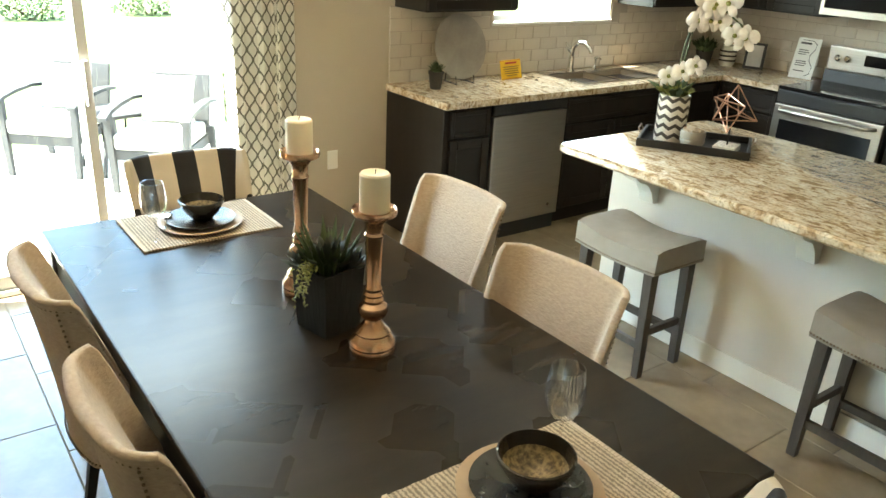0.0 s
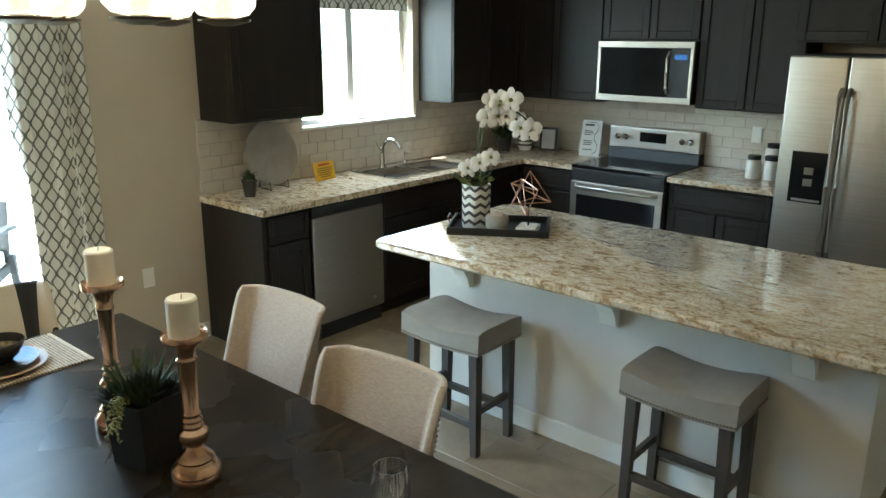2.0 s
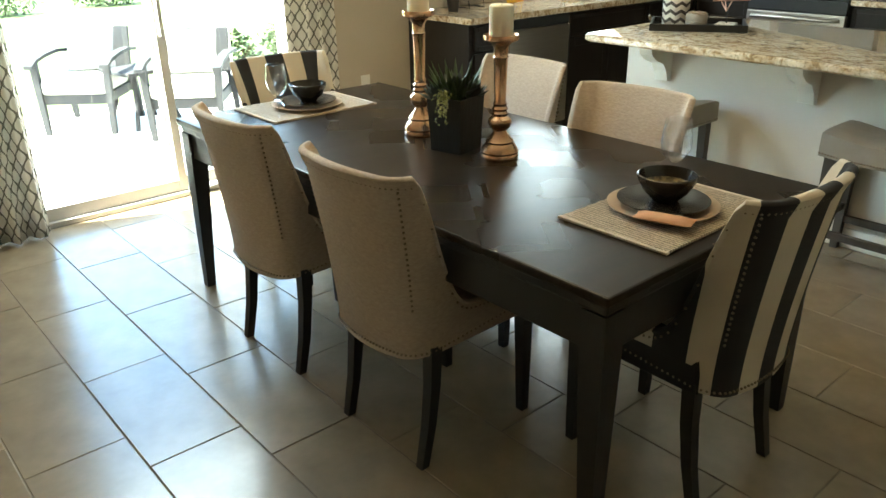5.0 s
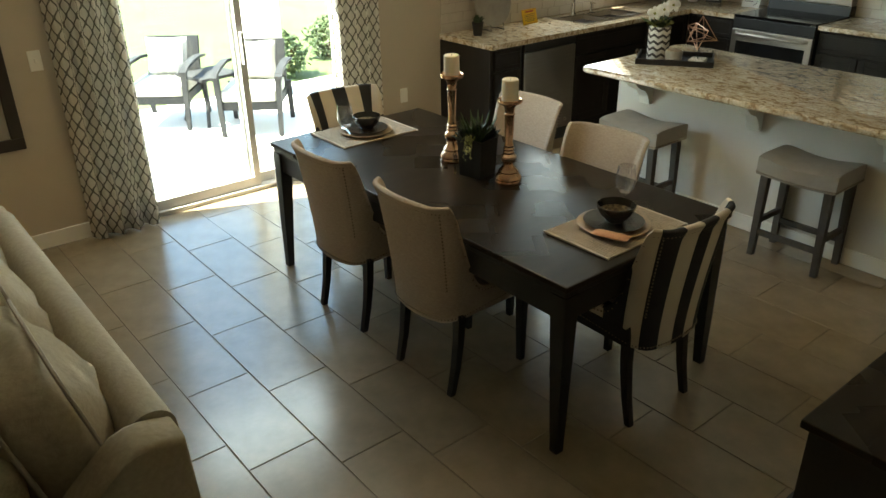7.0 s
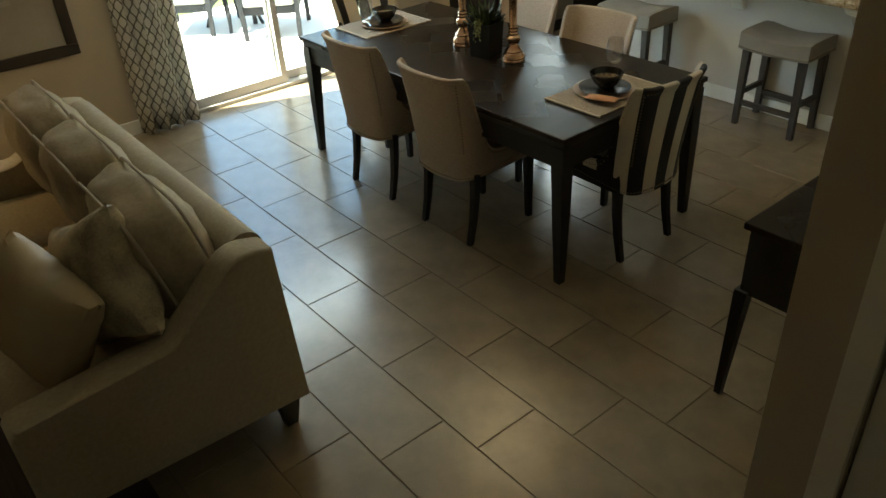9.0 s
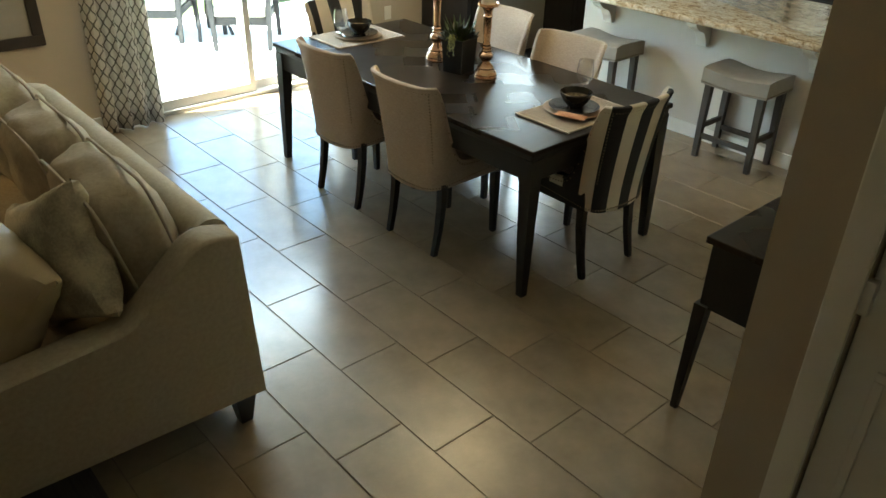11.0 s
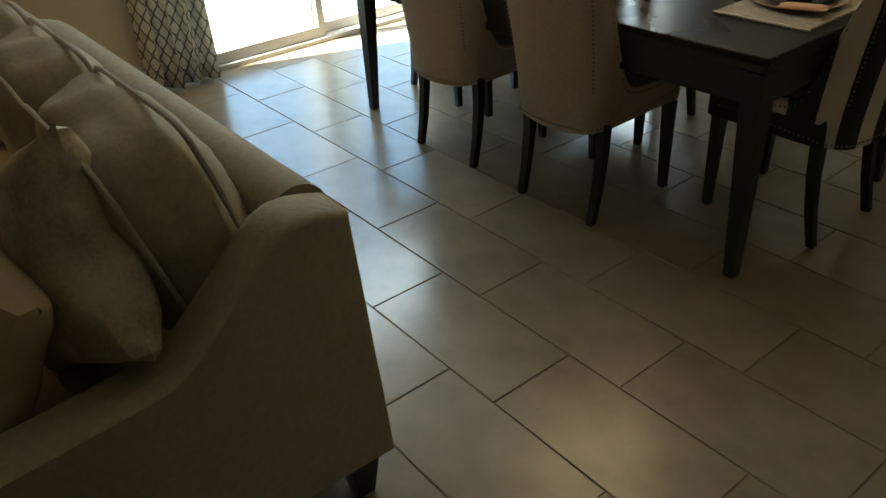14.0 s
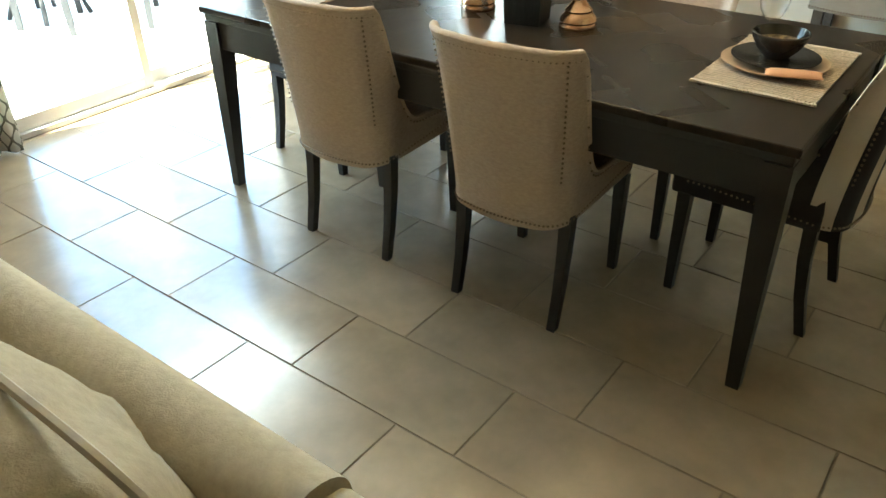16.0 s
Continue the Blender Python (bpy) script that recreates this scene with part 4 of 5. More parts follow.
vs = thing("orchid_vase", 2.63, 1.60, 0.927, 10, "white vase with black zigzag bands holding a white orchid", "vase")
part("vase", lathe([(0.066, 0), (0.07, 0.005), (0.072, 0.215), (0.068, 0.22), (0.062, 0.215)], 32), M_CERAMIC, vs, smooth=True)
for k in range(5):
    z = 0.028 + k * 0.042
    n = 48
    bm = bmesh.new()
    rr = 0.0728
    rows2 = [[bm.verts.new((rr * math.cos(2 * math.pi * i / n), rr * math.sin(2 * math.pi * i / n), z + dz + 0.018 * abs((i % 6) / 3 - 1))) for i in range(n)] for dz in (-0.009, 0.009)]
    for i in range(n):
        bm.faces.new((rows2[0][i], rows2[0][(i + 1) % n], rows2[1][(i + 1) % n], rows2[1][i]))
    part("zigzag_band", bm, M_INK, vs)
M_PETAL = mat("white_petal", (0.80, 0.77, 0.74), (0.72, 0.68, 0.66), rough=0.6, scale=30, bump=0.1)
part("moss", move(tuft(bmesh.new(), 160, 0.075, 0.07, 0.03, 8, 1.3), pose(0, 0, 0.205)), M_LIGHTGREEN, vs)
part("leaves", move(tuft(bmesh.new(), 9, 0.11, 0.15, 0.05, 9, 1.5), pose(0, 0, 0.2)), M_GREEN, vs)
stems = [[(0, 0, 0.2), (0.02, -0.01, 0.36), (0.03, -0.03, 0.50), (0.06, -0.10, 0.58), (0.09, -0.20, 0.60), (0.11, -0.30, 0.55), (0.12, -0.36, 0.48)],
         [(0, 0, 0.2), (-0.01, 0.0, 0.34), (0.0, -0.01, 0.46), (0.01, -0.03, 0.56), (0.03, -0.09, 0.64), (0.05, -0.15, 0.66)]]
stems[0] = [(0.75 * x, 0.72 * y, z) for x, y, z in stems[0]]
for s in stems:
    part("stem", tube(bmesh.new(), s, 0.004, 6), M_GREEN, vs, smooth=True)


def orchid_bloom(parent, p, face, size):
    bm = bmesh.new()
    for k in range(5):
        a = radians(90 + 72 * k)
        ln, wd = (size, size * (1.0 if k in (1, 4) else 0.62))
        c, s = math.cos(a), math.sin(a)
        pts = []
        for t, w in ((0, 0.1), (0.3, 0.8), (0.65, 1.0), (0.9, 0.65), (1.0, 0.1)):
            for q in (-1, 0, 1):
                pts.append(bm.verts.new((c * ln * t - s * wd * w * q / 2, s * ln * t + c * wd * w * q / 2, 0.012 * math.sin(t * 3) - 0.004 * abs(q) + (0.003 if k % 2 else 0))))
        for r in range(4):
            for q in range(2):
                i = r * 3 + q
                bm.faces.new((pts[i], pts[i + 1], pts[i + 4], pts[i + 3]))
    o = part("bloom", bm, M_PETAL, parent, smooth=True)
    o.matrix_local = Matrix.Translation(p) @ Vector(face).to_track_quat("Z", "Y").to_matrix().to_4x4()
    bm = bmesh.new()
    bmesh.ops.create_icosphere(bm, subdivisions=1, radius=size * 0.2)
    h = part("bloom_heart", bm, M_LIGHTGREEN, o, smooth=True)
    h.location = (0, 0, 0.012)


rnd = random.Random(12)
for s, ts in ((stems[0], (2.5, 3.1, 3.6, 4.1, 4.6, 5.1, 5.6)), (stems[1], (3.2, 3.7, 4.1, 4.5, 4.9))):
    for t in ts:
        i = min(int(t), len(s) - 2)
        p = Vector(s[i]).lerp(Vector(s[i + 1]), t - i) + Vector((rnd.uniform(-0.045, 0.02), rnd.uniform(-0.03, 0.03), rnd.uniform(-0.04, 0.03)))
        orchid_bloom(vs, p, (-1 + rnd.uniform(-0.5, 0.5), -0.9 + rnd.uniform(-0.6, 0.6), rnd.uniform(-0.2, 0.5)), rnd.uniform(0.050, 0.064))
for p in ((-0.03, -0.03, 0.33), (-0.01, -0.08, 0.36), (-0.04, 0.03, 0.30)):
    orchid_bloom(vs, Vector(p), (-1, -0.7, 0.4), 0.05)

bw = thing("ribbed_bowl", 2.64, 1.475, 0.927, 0, "small grey ribbed bowl filled with pebbles", "bowl")
part("bowl", lathe([(0.042, 0), (0.056, 0.02), (0.058, 0.035), (0.055, 0.04), (0.059, 0.055), (0.056, 0.075), (0.05, 0.075), (0.048, 0.06)], 24), M_PLATE, bw, smooth=True)
bm = bmesh.new()
for _ in range(70):
    a, q = rnd.uniform(0, 6.28), 0.046 * rnd.random() ** 0.5
    bmesh.ops.create_icosphere(bm, subdivisions=1, radius=0.008, matrix=Matrix.Translation((q * math.cos(a), q * math.sin(a), 0.072 + rnd.uniform(0, 0.008))))
tagged(part("pebbles", bm, M_LINEN, bw, smooth=True), kind="stuff")

M_ROSE = mat("rose_gold_metal", (0.62, 0.36, 0.25), (0.50, 0.28, 0.19), rough=0.28, metal=1, scale=30, bump=0)
sc = thing("star_sculpture", 2.74, 1.355, 0.927, 20, "rose gold wire star sculpture on a white block", "sculpture")
part("base", bx(-0.06, -0.05, 0, 0.06, 0.05, 0.026, 0.006), M_CERAMIC, sc)
part("rod", tube(bmesh.new(), [(0, 0, 0.026), (0, 0, 0.13)], 0.004, 6), M_LEG, sc)
pts = [Vector((0.115 * math.cos(a) * math.cos(b), 0.115 * math.sin(a) * math.cos(b), 0.185 + 0.115 * math.sin(b))) for a, b in ((0, -0.35), (1.26, 0.35), (2.51, -0.35), (3.77, 0.35), (5.03, -0.35), (0, 1.57), (0.6, 0.5), (3.2, -0.9))]
for i, j in ((0, 2), (2, 4), (4, 0), (1, 3), (3, 6), (6, 1), (5, 0), (5, 2), (5, 4), (7, 1), (7, 3), (7, 6), (0, 3), (2, 6), (4, 1)):
    part("rod", tube(bmesh.new(), [pts[i], pts[j]], 0.003, 6), M_ROSE, sc)

# ---- on the dining table ----
def weave(name, c1, c2, scale):
    """Coarse woven rows."""
    m = mat(name, c1, c2, rough=0.9, scale=18, fine=260, bump=0.6)
    t = m.node_tree
    w = t.nodes.new("ShaderNodeTexWave")
    w.inputs["Scale"].default_value, w.inputs["Distortion"].default_value, w.inputs["Detail"].default_value, w.inputs["Detail Scale"].default_value = scale, 3.5, 3, 6
    co = t.nodes["Texture Coordinate"]
    t.links.new(co.outputs["Object"], w.inputs["Vector"])
    b = t.nodes["Principled BSDF"]
    mix = t.nodes.new("ShaderNodeMix")
    mix.data_type = "RGBA"
    t.links.new(w.outputs["Fac"], mix.inputs["Factor"])
    src = b.inputs["Base Color"].links[0].from_socket
    t.links.new(src, mix.inputs["A"])
    mix.inputs["B"].default_value = (*[v * 0.45 for v in c2], 1)
    t.links.new(mix.outputs["Result"], b.inputs["Base Color"])
    return m


M_MAT = weave("woven_placemat", (0.56, 0.47, 0.36), (0.42, 0.34, 0.25), 28)
M_CHARGER = mat("tan_glaze", (0.42, 0.30, 0.19), (0.34, 0.24, 0.15), rough=0.25, scale=12, bump=0.05)
M_DARKGLAZE = mat("dark_bronze_glaze", (0.034, 0.029, 0.022), (0.020, 0.017, 0.014), rough=0.14, scale=14, bump=0.05)
M_BOWLIN = mat("speckled_gold_glaze", (0.30, 0.23, 0.12), (0.08, 0.06, 0.035), rough=0.3, scale=90, fine=200, bump=0.3, spread=0.25)
M_NAPKIN = mat("peach_napkin", (0.62, 0.35, 0.21), (0.52, 0.28, 0.17), rough=0.85, scale=20, fine=250, bump=0.5)
M_GLASS = window_glass("wine_glass", (0.99, 0.99, 0.99), 0.15)
TT = 0.7604


def place_setting(x, y, rz, mat_half, gx, gy, napkin):
    """Placemat with stacked plates and bowl, in the frame of the diner."""
    m = pose(x, y, TT, 0, 0, rz)
    pm = thing("placemat", x, y, TT, rz, "beige woven striped placemat on the dining table", "placemat", "place settings")
    bm = bmesh.new()
    w, d = mat_half
    nx, ny = 30, 12
    g = [[bm.verts.new((w * (2 * i / nx - 1), d * (2 * j / ny - 1), 0.007 + 0.0012 * math.sin(i * 2.1 + j))) for i in range(nx + 1)] for j in range(ny + 1)]
    for j in range(ny):
        for i in range(nx):
            bm.faces.new((g[j][i], g[j][i + 1], g[j + 1][i + 1], g[j + 1][i]))
    r = bmesh.ops.extrude_face_region(bm, geom=bm.faces[:])
    for v in r["geom"]:
        if isinstance(v, bmesh.types.BMVert):
            v.co.z = 0.0
    part("mat", bm, M_MAT, pm, smooth=True)
    bm = bmesh.new()
    for s in (-1, 1):
        for k in range(34):
            yy = d * (2 * k / 33 - 1)
            box(bm, min(s * w, s * (w + 0.012)), yy - 0.004, 0.001, max(s * w, s * (w + 0.012)), yy + 0.004, 0.007)
    tagged(part("fringe", bm, M_CREAM, pm), kind="stuff")
    z = TT + 0.0085
    c = m @ Vector((0, 0.015, 0))
    pl = thing("charger_plate", c.x, c.y, z, 0, "tan glazed charger plate on the placemat", "plate", "place settings")
    part("plate", lathe([(0.08, 0), (0.10, 0.002), (0.148, 0.012), (0.15, 0.015), (0.145, 0.015), (0.10, 0.006), (0.01, 0.005)], 40), M_CHARGER, pl, smooth=True)
    pl = thing("dinner_plate", c.x, c.y, z + 0.0125, 0, "dark bronze glazed dinner plate stacked on the charger", "plate", "place settings")
    part("plate", lathe([(0.07, 0), (0.085, 0.002), (0.122, 0.012), (0.124, 0.015), (0.119, 0.015), (0.08, 0.006), (0.01, 0.005)], 40), M_DARKGLAZE, pl, smooth=True)
    bw = thing("soup_bowl", c.x + 0.008, c.y, z + 0.018, 0, "black glazed bowl with speckled gold inside", "bowl", "place settings")
    part("bowl", lathe([(0.03, 0), (0.035, 0.004), (0.06, 0.03), (0.077, 0.06), (0.08, 0.075), (0.076, 0.077), (0.071, 0.06), (0.066, 0.048)], 36, caps=False), M_DARKGLAZE, bw, smooth=True)
    part("inside", lathe([(0.0665, 0.0485), (0.052, 0.026), (0.03, 0.014), (0.002, 0.012)], 36, caps=False), M_BOWLIN, bw, smooth=True)
    if napkin:
        q = m @ Vector((-0.12, -0.07, 0))
        nk = thing("napkin", q.x, q.y, z + 0.0155, rz - 72, "folded peach napkin tucked between the plates", "napkin")
        bm = move(cushion(0.15, 0.06, 0.016, 12, 0.6, 0.04), pose(0, 0, 0.008))
        part("fold", bm, M_NAPKIN, nk, smooth=True)
    else:
        q = m @ Vector((0.10, -0.05, 0))
        sp = thing("spoon", q.x, q.y, z + 0.029, rz + 70, "polished steel spoon resting on the plate", "spoon")
        bm = bmesh.new()
        bmesh.ops.create_uvsphere(bm, u_segments=14, v_segments=8, radius=1, matrix=Matrix.Diagonal((0.034, 0.021, 0.006, 1)))
        part("bowl", bm, M_CHROME, sp, smooth=True)
        part("handle", tube(bmesh.new(), [(0.03, 0, 0), (0.08, 0, 0.006), (0.15, 0, 0.002)], 0.004, 8), M_CHROME, sp, smooth=True)
    gl = thing("wine_glass", gx, gy, TT, 0, "clear empty stemmed wine glass", "glass", "place settings")
    part("foot", lathe([(0.036, 0.0), (0.035, 0.003), (0.008, 0.008), (0.0045, 0.016)], 28), M_GLASS, gl, smooth=True)
    part("stem", lathe([(0.0045, 0.0165), (0.004, 0.06), (0.006, 0.088)], 14, caps=False), M_GLASS, gl, smooth=True)
    part("bowl", lathe([(0.006, 0.0885), (0.026, 0.10), (0.040, 0.125), (0.044, 0.150), (0.041, 0.185), (0.036, 0.215), (0.0345, 0.215), (0.039, 0.185), (0.042, 0.150), (0.038, 0.127), (0.024, 0.103), (0.003, 0.095)], 32, caps=False), M_GLASS, gl, smooth=True)


place_setting(0.53, 0.215, 0, (0.24, 0.165), 0.678, 0.30, True)
place_setting(0.492, 1.992, 180, (0.237, 0.172), 0.31, 1.895, False)

M_COPPER = mat("mercury_glass_copper", (0.60, 0.33, 0.19), (0.72, 0.52, 0.38), rough=0.16, rough2=0.3, metal=0.95, scale=16, fine=60, bump=0.12, spread=0.5)
M_WAX = mat("ivory_wax", (0.78, 0.70, 0.56), (0.74, 0.66, 0.52), rough=0.5, scale=6, bump=0.05)
M_WAX.node_tree.nodes["Principled BSDF"].inputs["Subsurface Weight"].default_value = 0.2
M_WAX.node_tree.nodes["Principled BSDF"].inputs["Subsurface Radius"].default_value = (0.02, 0.012, 0.006)
CANDLE = [(0.062, 0), (0.064, 0.008), (0.060, 0.018), (0.063, 0.024), (0.060, 0.034), (0.050, 0.046), (0.045, 0.052), (0.047, 0.058), (0.040, 0.066), (0.024, 0.085), (0.022, 0.094), (0.034, 0.104), (0.040, 0.118), (0.037, 0.132), (0.025, 0.142), (0.027, 0.150), (0.022, 0.158), (0.027, 0.166), (0.021, 0.174), (0.023, 0.182), (0.019, 0.19), (0.021, 0.26), (0.023, 0.325), (0.026, 0.33), (0.022, 0.336), (0.024, 0.36), (0.034, 0.375), (0.056, 0.384), (0.058, 0.392), (0.056, 0.40), (0.052, 0.394), (0.02, 0.392)]
for x, y, tall in ((0.565, 0.892, 1.0), (0.565, 1.302, 1.11)):
    cs = thing("candlestick", x, y, TT, 0, "tall turned copper mercury glass candlestick", "candlestick", "candlesticks on the table")
    part("stick", lathe([(r, z * tall) for r, z in CANDLE], 32), M_COPPER, cs, smooth=True)
    cn = thing("pillar_candle", x, y, TT + 0.394 * tall, 0, "unlit ivory pillar candle on the candlestick", "candle", "candles on the table")
    part("wax", lathe([(0.038, 0), (0.0385, 0.003), (0.038, 0.092), (0.034, 0.097), (0.02, 0.094), (0.002, 0.092)], 28), M_WAX, cn, smooth=True)
    part("wick", tube(bmesh.new(), [(0, 0, 0.09), (0.002, 0, 0.104)], 0.001, 5), M_INK, cn)

M_BASKET = mat("dark_ribbed_planter", (0.022, 0.021, 0.018), (0.012, 0.012, 0.011), rough=0.55, scale=10, fine=60, bump=0.6, stretch=(8, 8, 1))
M_SUCC = mat("dark_succulent", (0.028, 0.036, 0.028), (0.05, 0.06, 0.045), rough=0.4, scale=20, bump=0.1)
pn = thing("planter", 0.53, 1.07, TT, 12, "dark square planter with succulents and trailing yellow-green sprig", "planter")
pn.scale = (1.06, 1.06, 1.24)
bm = bmesh.new()
loft(bm, [[(-a, -a, z), (a, -a, z), (a, a, z), (-a, a, z)] for a, z in ((0.058, 0), (0.066, 0.15), (0.058, 0.15), (0.055, 0.12))])
part("pot", bm, M_BASKET, pn)
part("soil", bx(-0.055, -0.055, 0.121, 0.055, 0.055, 0.128), M_SOIL, pn)
rnd = random.Random(4)
for cx, cy, cz, rr in ((0.0, 0.0, 0.15, 0.085), (-0.045, 0.04, 0.145, 0.06), (0.045, -0.035, 0.145, 0.06), (0.04, 0.045, 0.145, 0.055)):
    bm = bmesh.new()
    for k in range(26):
        a = k * 2.4
        el = 0.25 + 1.1 * k / 26
        ln = rr * (1.1 - 0.4 * k / 26)
        t = Vector((cx + ln * math.cos(a) * math.cos(el), cy + ln * math.sin(a) * math.cos(el), cz + ln * math.sin(el)))
        base = Vector((cx, cy, cz - 0.01))
        mid = base.lerp(t, 0.6)
        side = Vector((-math.sin(a), math.cos(a), 0)) * ln * 0.24
        up = (t - base).cross(side).normalized() * ln * 0.08
        v = [bm.verts.new(p) for p in (base, mid - side, mid + up, mid + side, t, mid - up)]
        for f in ((0, 1, 2), (0, 2, 3), (1, 4, 2), (2, 4, 3), (0, 5, 1), (0, 3, 5), (1, 5, 4), (5, 3, 4)):
            bm.faces.new([v[i] for i in f])
    part("succulent", bm, M_SUCC, pn, smooth=True)
bm = bmesh.new()
for k in range(150):
    t = rnd.random()
    p = Vector((-0.05 - 0.075 * t, 0.0 - 0.03 * t, 0.15 + 0.02 * math.sin(t * 3) - 0.05 * t * t)) + Vector([rnd.uniform(-0.018, 0.018) for _ in range(3)])
    d = Vector([rnd.uniform(-1, 1) for _ in range(3)]).normalized() * 0.014
    leaf_blade(bm, p, p + d, 0.008, 0.002)
part("sprig", bm, M_LIGHTGREEN, pn, "trailing yellow-green sprig")
bm = bmesh.new()
for k in range(40):
    a = rnd.uniform(0, 6.28)
    b = Vector((0.04 * math.cos(a), 0.04 * math.sin(a), 0.13))
    leaf_blade(bm, b, b + Vector((0.05 * math.cos(a), 0.05 * math.sin(a), rnd.uniform(0.05, 0.12))), 0.02, 0.006)
part("leaves", bm, M_GREEN, pn)

# ---- chandelier ----
M_BRONZE = mat("oil_rubbed_bronze", (0.10, 0.075, 0.05), (0.06, 0.045, 0.03), rough=0.35, metal=0.8, scale=20, bump=0.1)
M_SHADE = mat("seeded_glass_shade", (0.9, 0.86, 0.8), (0.86, 0.82, 0.76), rough=0.1, scale=20, bump=0.05, glass=0.9, emit=((1.0, 0.78, 0.50), 0.045))
M_BULB = mat("lit_bulb", (0.9, 0.8, 0.6), (0.9, 0.8, 0.6), rough=0.4, bump=0, emit=((1.0, 0.76, 0.45), 1.2))
LX, LY, LZ = 0.568, 1.036, 1.912
cdl = thing("chandelier", LX, LY, LZ, 0, "bronze five-arm chandelier with lit rounded glass shades", "chandelier")
part("column", lathe([(0.012, 0.02), (0.02, 0.06), (0.012, 0.10), (0.012, 0.50), (0.025, 0.53), (0.008, 0.56), (0.006, TOP - LZ - 0.03)], 16), M_BRONZE, cdl, smooth=True)
part("canopy", lathe([(0.065, TOP - LZ - 0.025), (0.06, TOP - LZ - 0.008), (0.05, TOP - LZ - 0.0005)], 24), M_BRONZE, cdl, smooth=True)
for k in range(5):
    th = radians(106.9 - 72 * k)
    cx, cy = math.cos(th), math.sin(th)
    R = 0.225
    part("arm", tube(bmesh.new(), [(0.01 * cx, 0.01 * cy, 0.48), (0.10 * cx, 0.10 * cy, 0.40), (0.13 * cx, 0.13 * cy, 0.22), (0.15 * cx, 0.15 * cy, 0.06), (0.20 * cx, 0.20 * cy, -0.015), (R * cx, R * cy, -0.02)], 0.009, 8), M_BRONZE, cdl, smooth=True)
    part("dish", lathe([(0.02, -0.028), (0.06, -0.018), (0.062, -0.012), (0.02, -0.010)], 22, x=R * cx, y=R * cy), M_BRONZE, cdl, smooth=True)
    part("socket", lathe([(0.022, -0.0095), (0.022, 0.055), (0.018, 0.06)], 16, x=R * cx, y=R * cy), M_BRONZE, cdl, smooth=True)
    s = part("shade", lathe([(0.03, -0.0095), (0.058, -0.003), (0.074, 0.016), (0.079, 0.05), (0.080, 0.10), (0.073, 0.16), (0.071, 0.16), (0.078, 0.10), (0.077, 0.05), (0.072, 0.018), (0.056, 0.001), (0.03, -0.005)], 32, x=R * cx, y=R * cy, caps=False), M_SHADE, cdl, smooth=True)
    s.visible_shadow = False
    part("bulb", lathe([(0.012, 0.061), (0.022, 0.085), (0.024, 0.105), (0.016, 0.13), (0.003, 0.14)], 16, x=R * cx, y=R * cy), M_BULB, cdl, smooth=True)
    lamp("bulb_light", (LX + R * cx, LY + R * cy, LZ + 0.20), BULB_W, (1.0, 0.70, 0.40), 0.085)


# ---- curtains ----
def trellis():
    """Cream cloth with a grey ogee trellis, by the cloth's own width and height."""
    m = mat("trellis_curtain_cloth", (0.72, 0.69, 0.62), (0.66, 0.63, 0.56), rough=0.85, scale=12, fine=300, bump=0.3)
    t = m.node_tree
    n, l = t.nodes, t.links
    b = n["Principled BSDF"]
    src = b.inputs["Base Color"].links[0].from_socket
    uv = n.new("ShaderNodeUVMap")
    sep = n.new("ShaderNodeSeparateXYZ")
    l.new(uv.outputs[0], sep.inputs[0])

    def op(kind, a, c=None):
        o = n.new("ShaderNodeMath")
        o.operation = kind
        for i, v in enumerate((a, c)):
            if v is None:
                continue
            if isinstance(v, (int, float)):
                o.inputs[i].default_value = v
            else:
                l.new(v, o.inputs[i])
        return o.outputs[0]
    P, Q = 0.068, 0.104
    s = op("MULTIPLY", op("SINE", op("MULTIPLY", sep.outputs[1], 2 * math.pi / Q)), 0.215)
    u = op("MULTIPLY", sep.outputs[0], 1 / P)
    lines = []
    for sign, shift in ((1, 0.0), (-1, 0.5)):
        v = op("FRACT", op("ADD", op("ADD", u, op("MULTIPLY", s, sign)), shift))
        lines.append(op("LESS_THAN", op("ABSOLUTE", op("SUBTRACT", v, 0.5)), 0.085))
    f = op("MAXIMUM", lines[0], lines[1])
    mix = n.new("ShaderNodeMix")
    mix.data_type = "RGBA"
    l.new(f, mix.inputs["Factor"])
    l.new(src, mix.inputs["A"])
    mix.inputs["B"].default_value = (0.16, 0.15, 0.125, 1)
    l.new(mix.outputs["Result"], b.inputs["Base Color"])
    tr = n.new("ShaderNodeBsdfTranslucent")
    l.new(mix.outputs["Result"], tr.inputs[0])
    mx = n.new("ShaderNodeMixShader")
    mx.inputs[0].default_value = 0.22
    l.new(b.outputs[0], mx.inputs[1])
    l.new(tr.outputs[0], mx.inputs[2])
    l.new(mx.outputs[0], n["Material Output"].inputs[0])
    return m


M_CURTAIN = trellis()


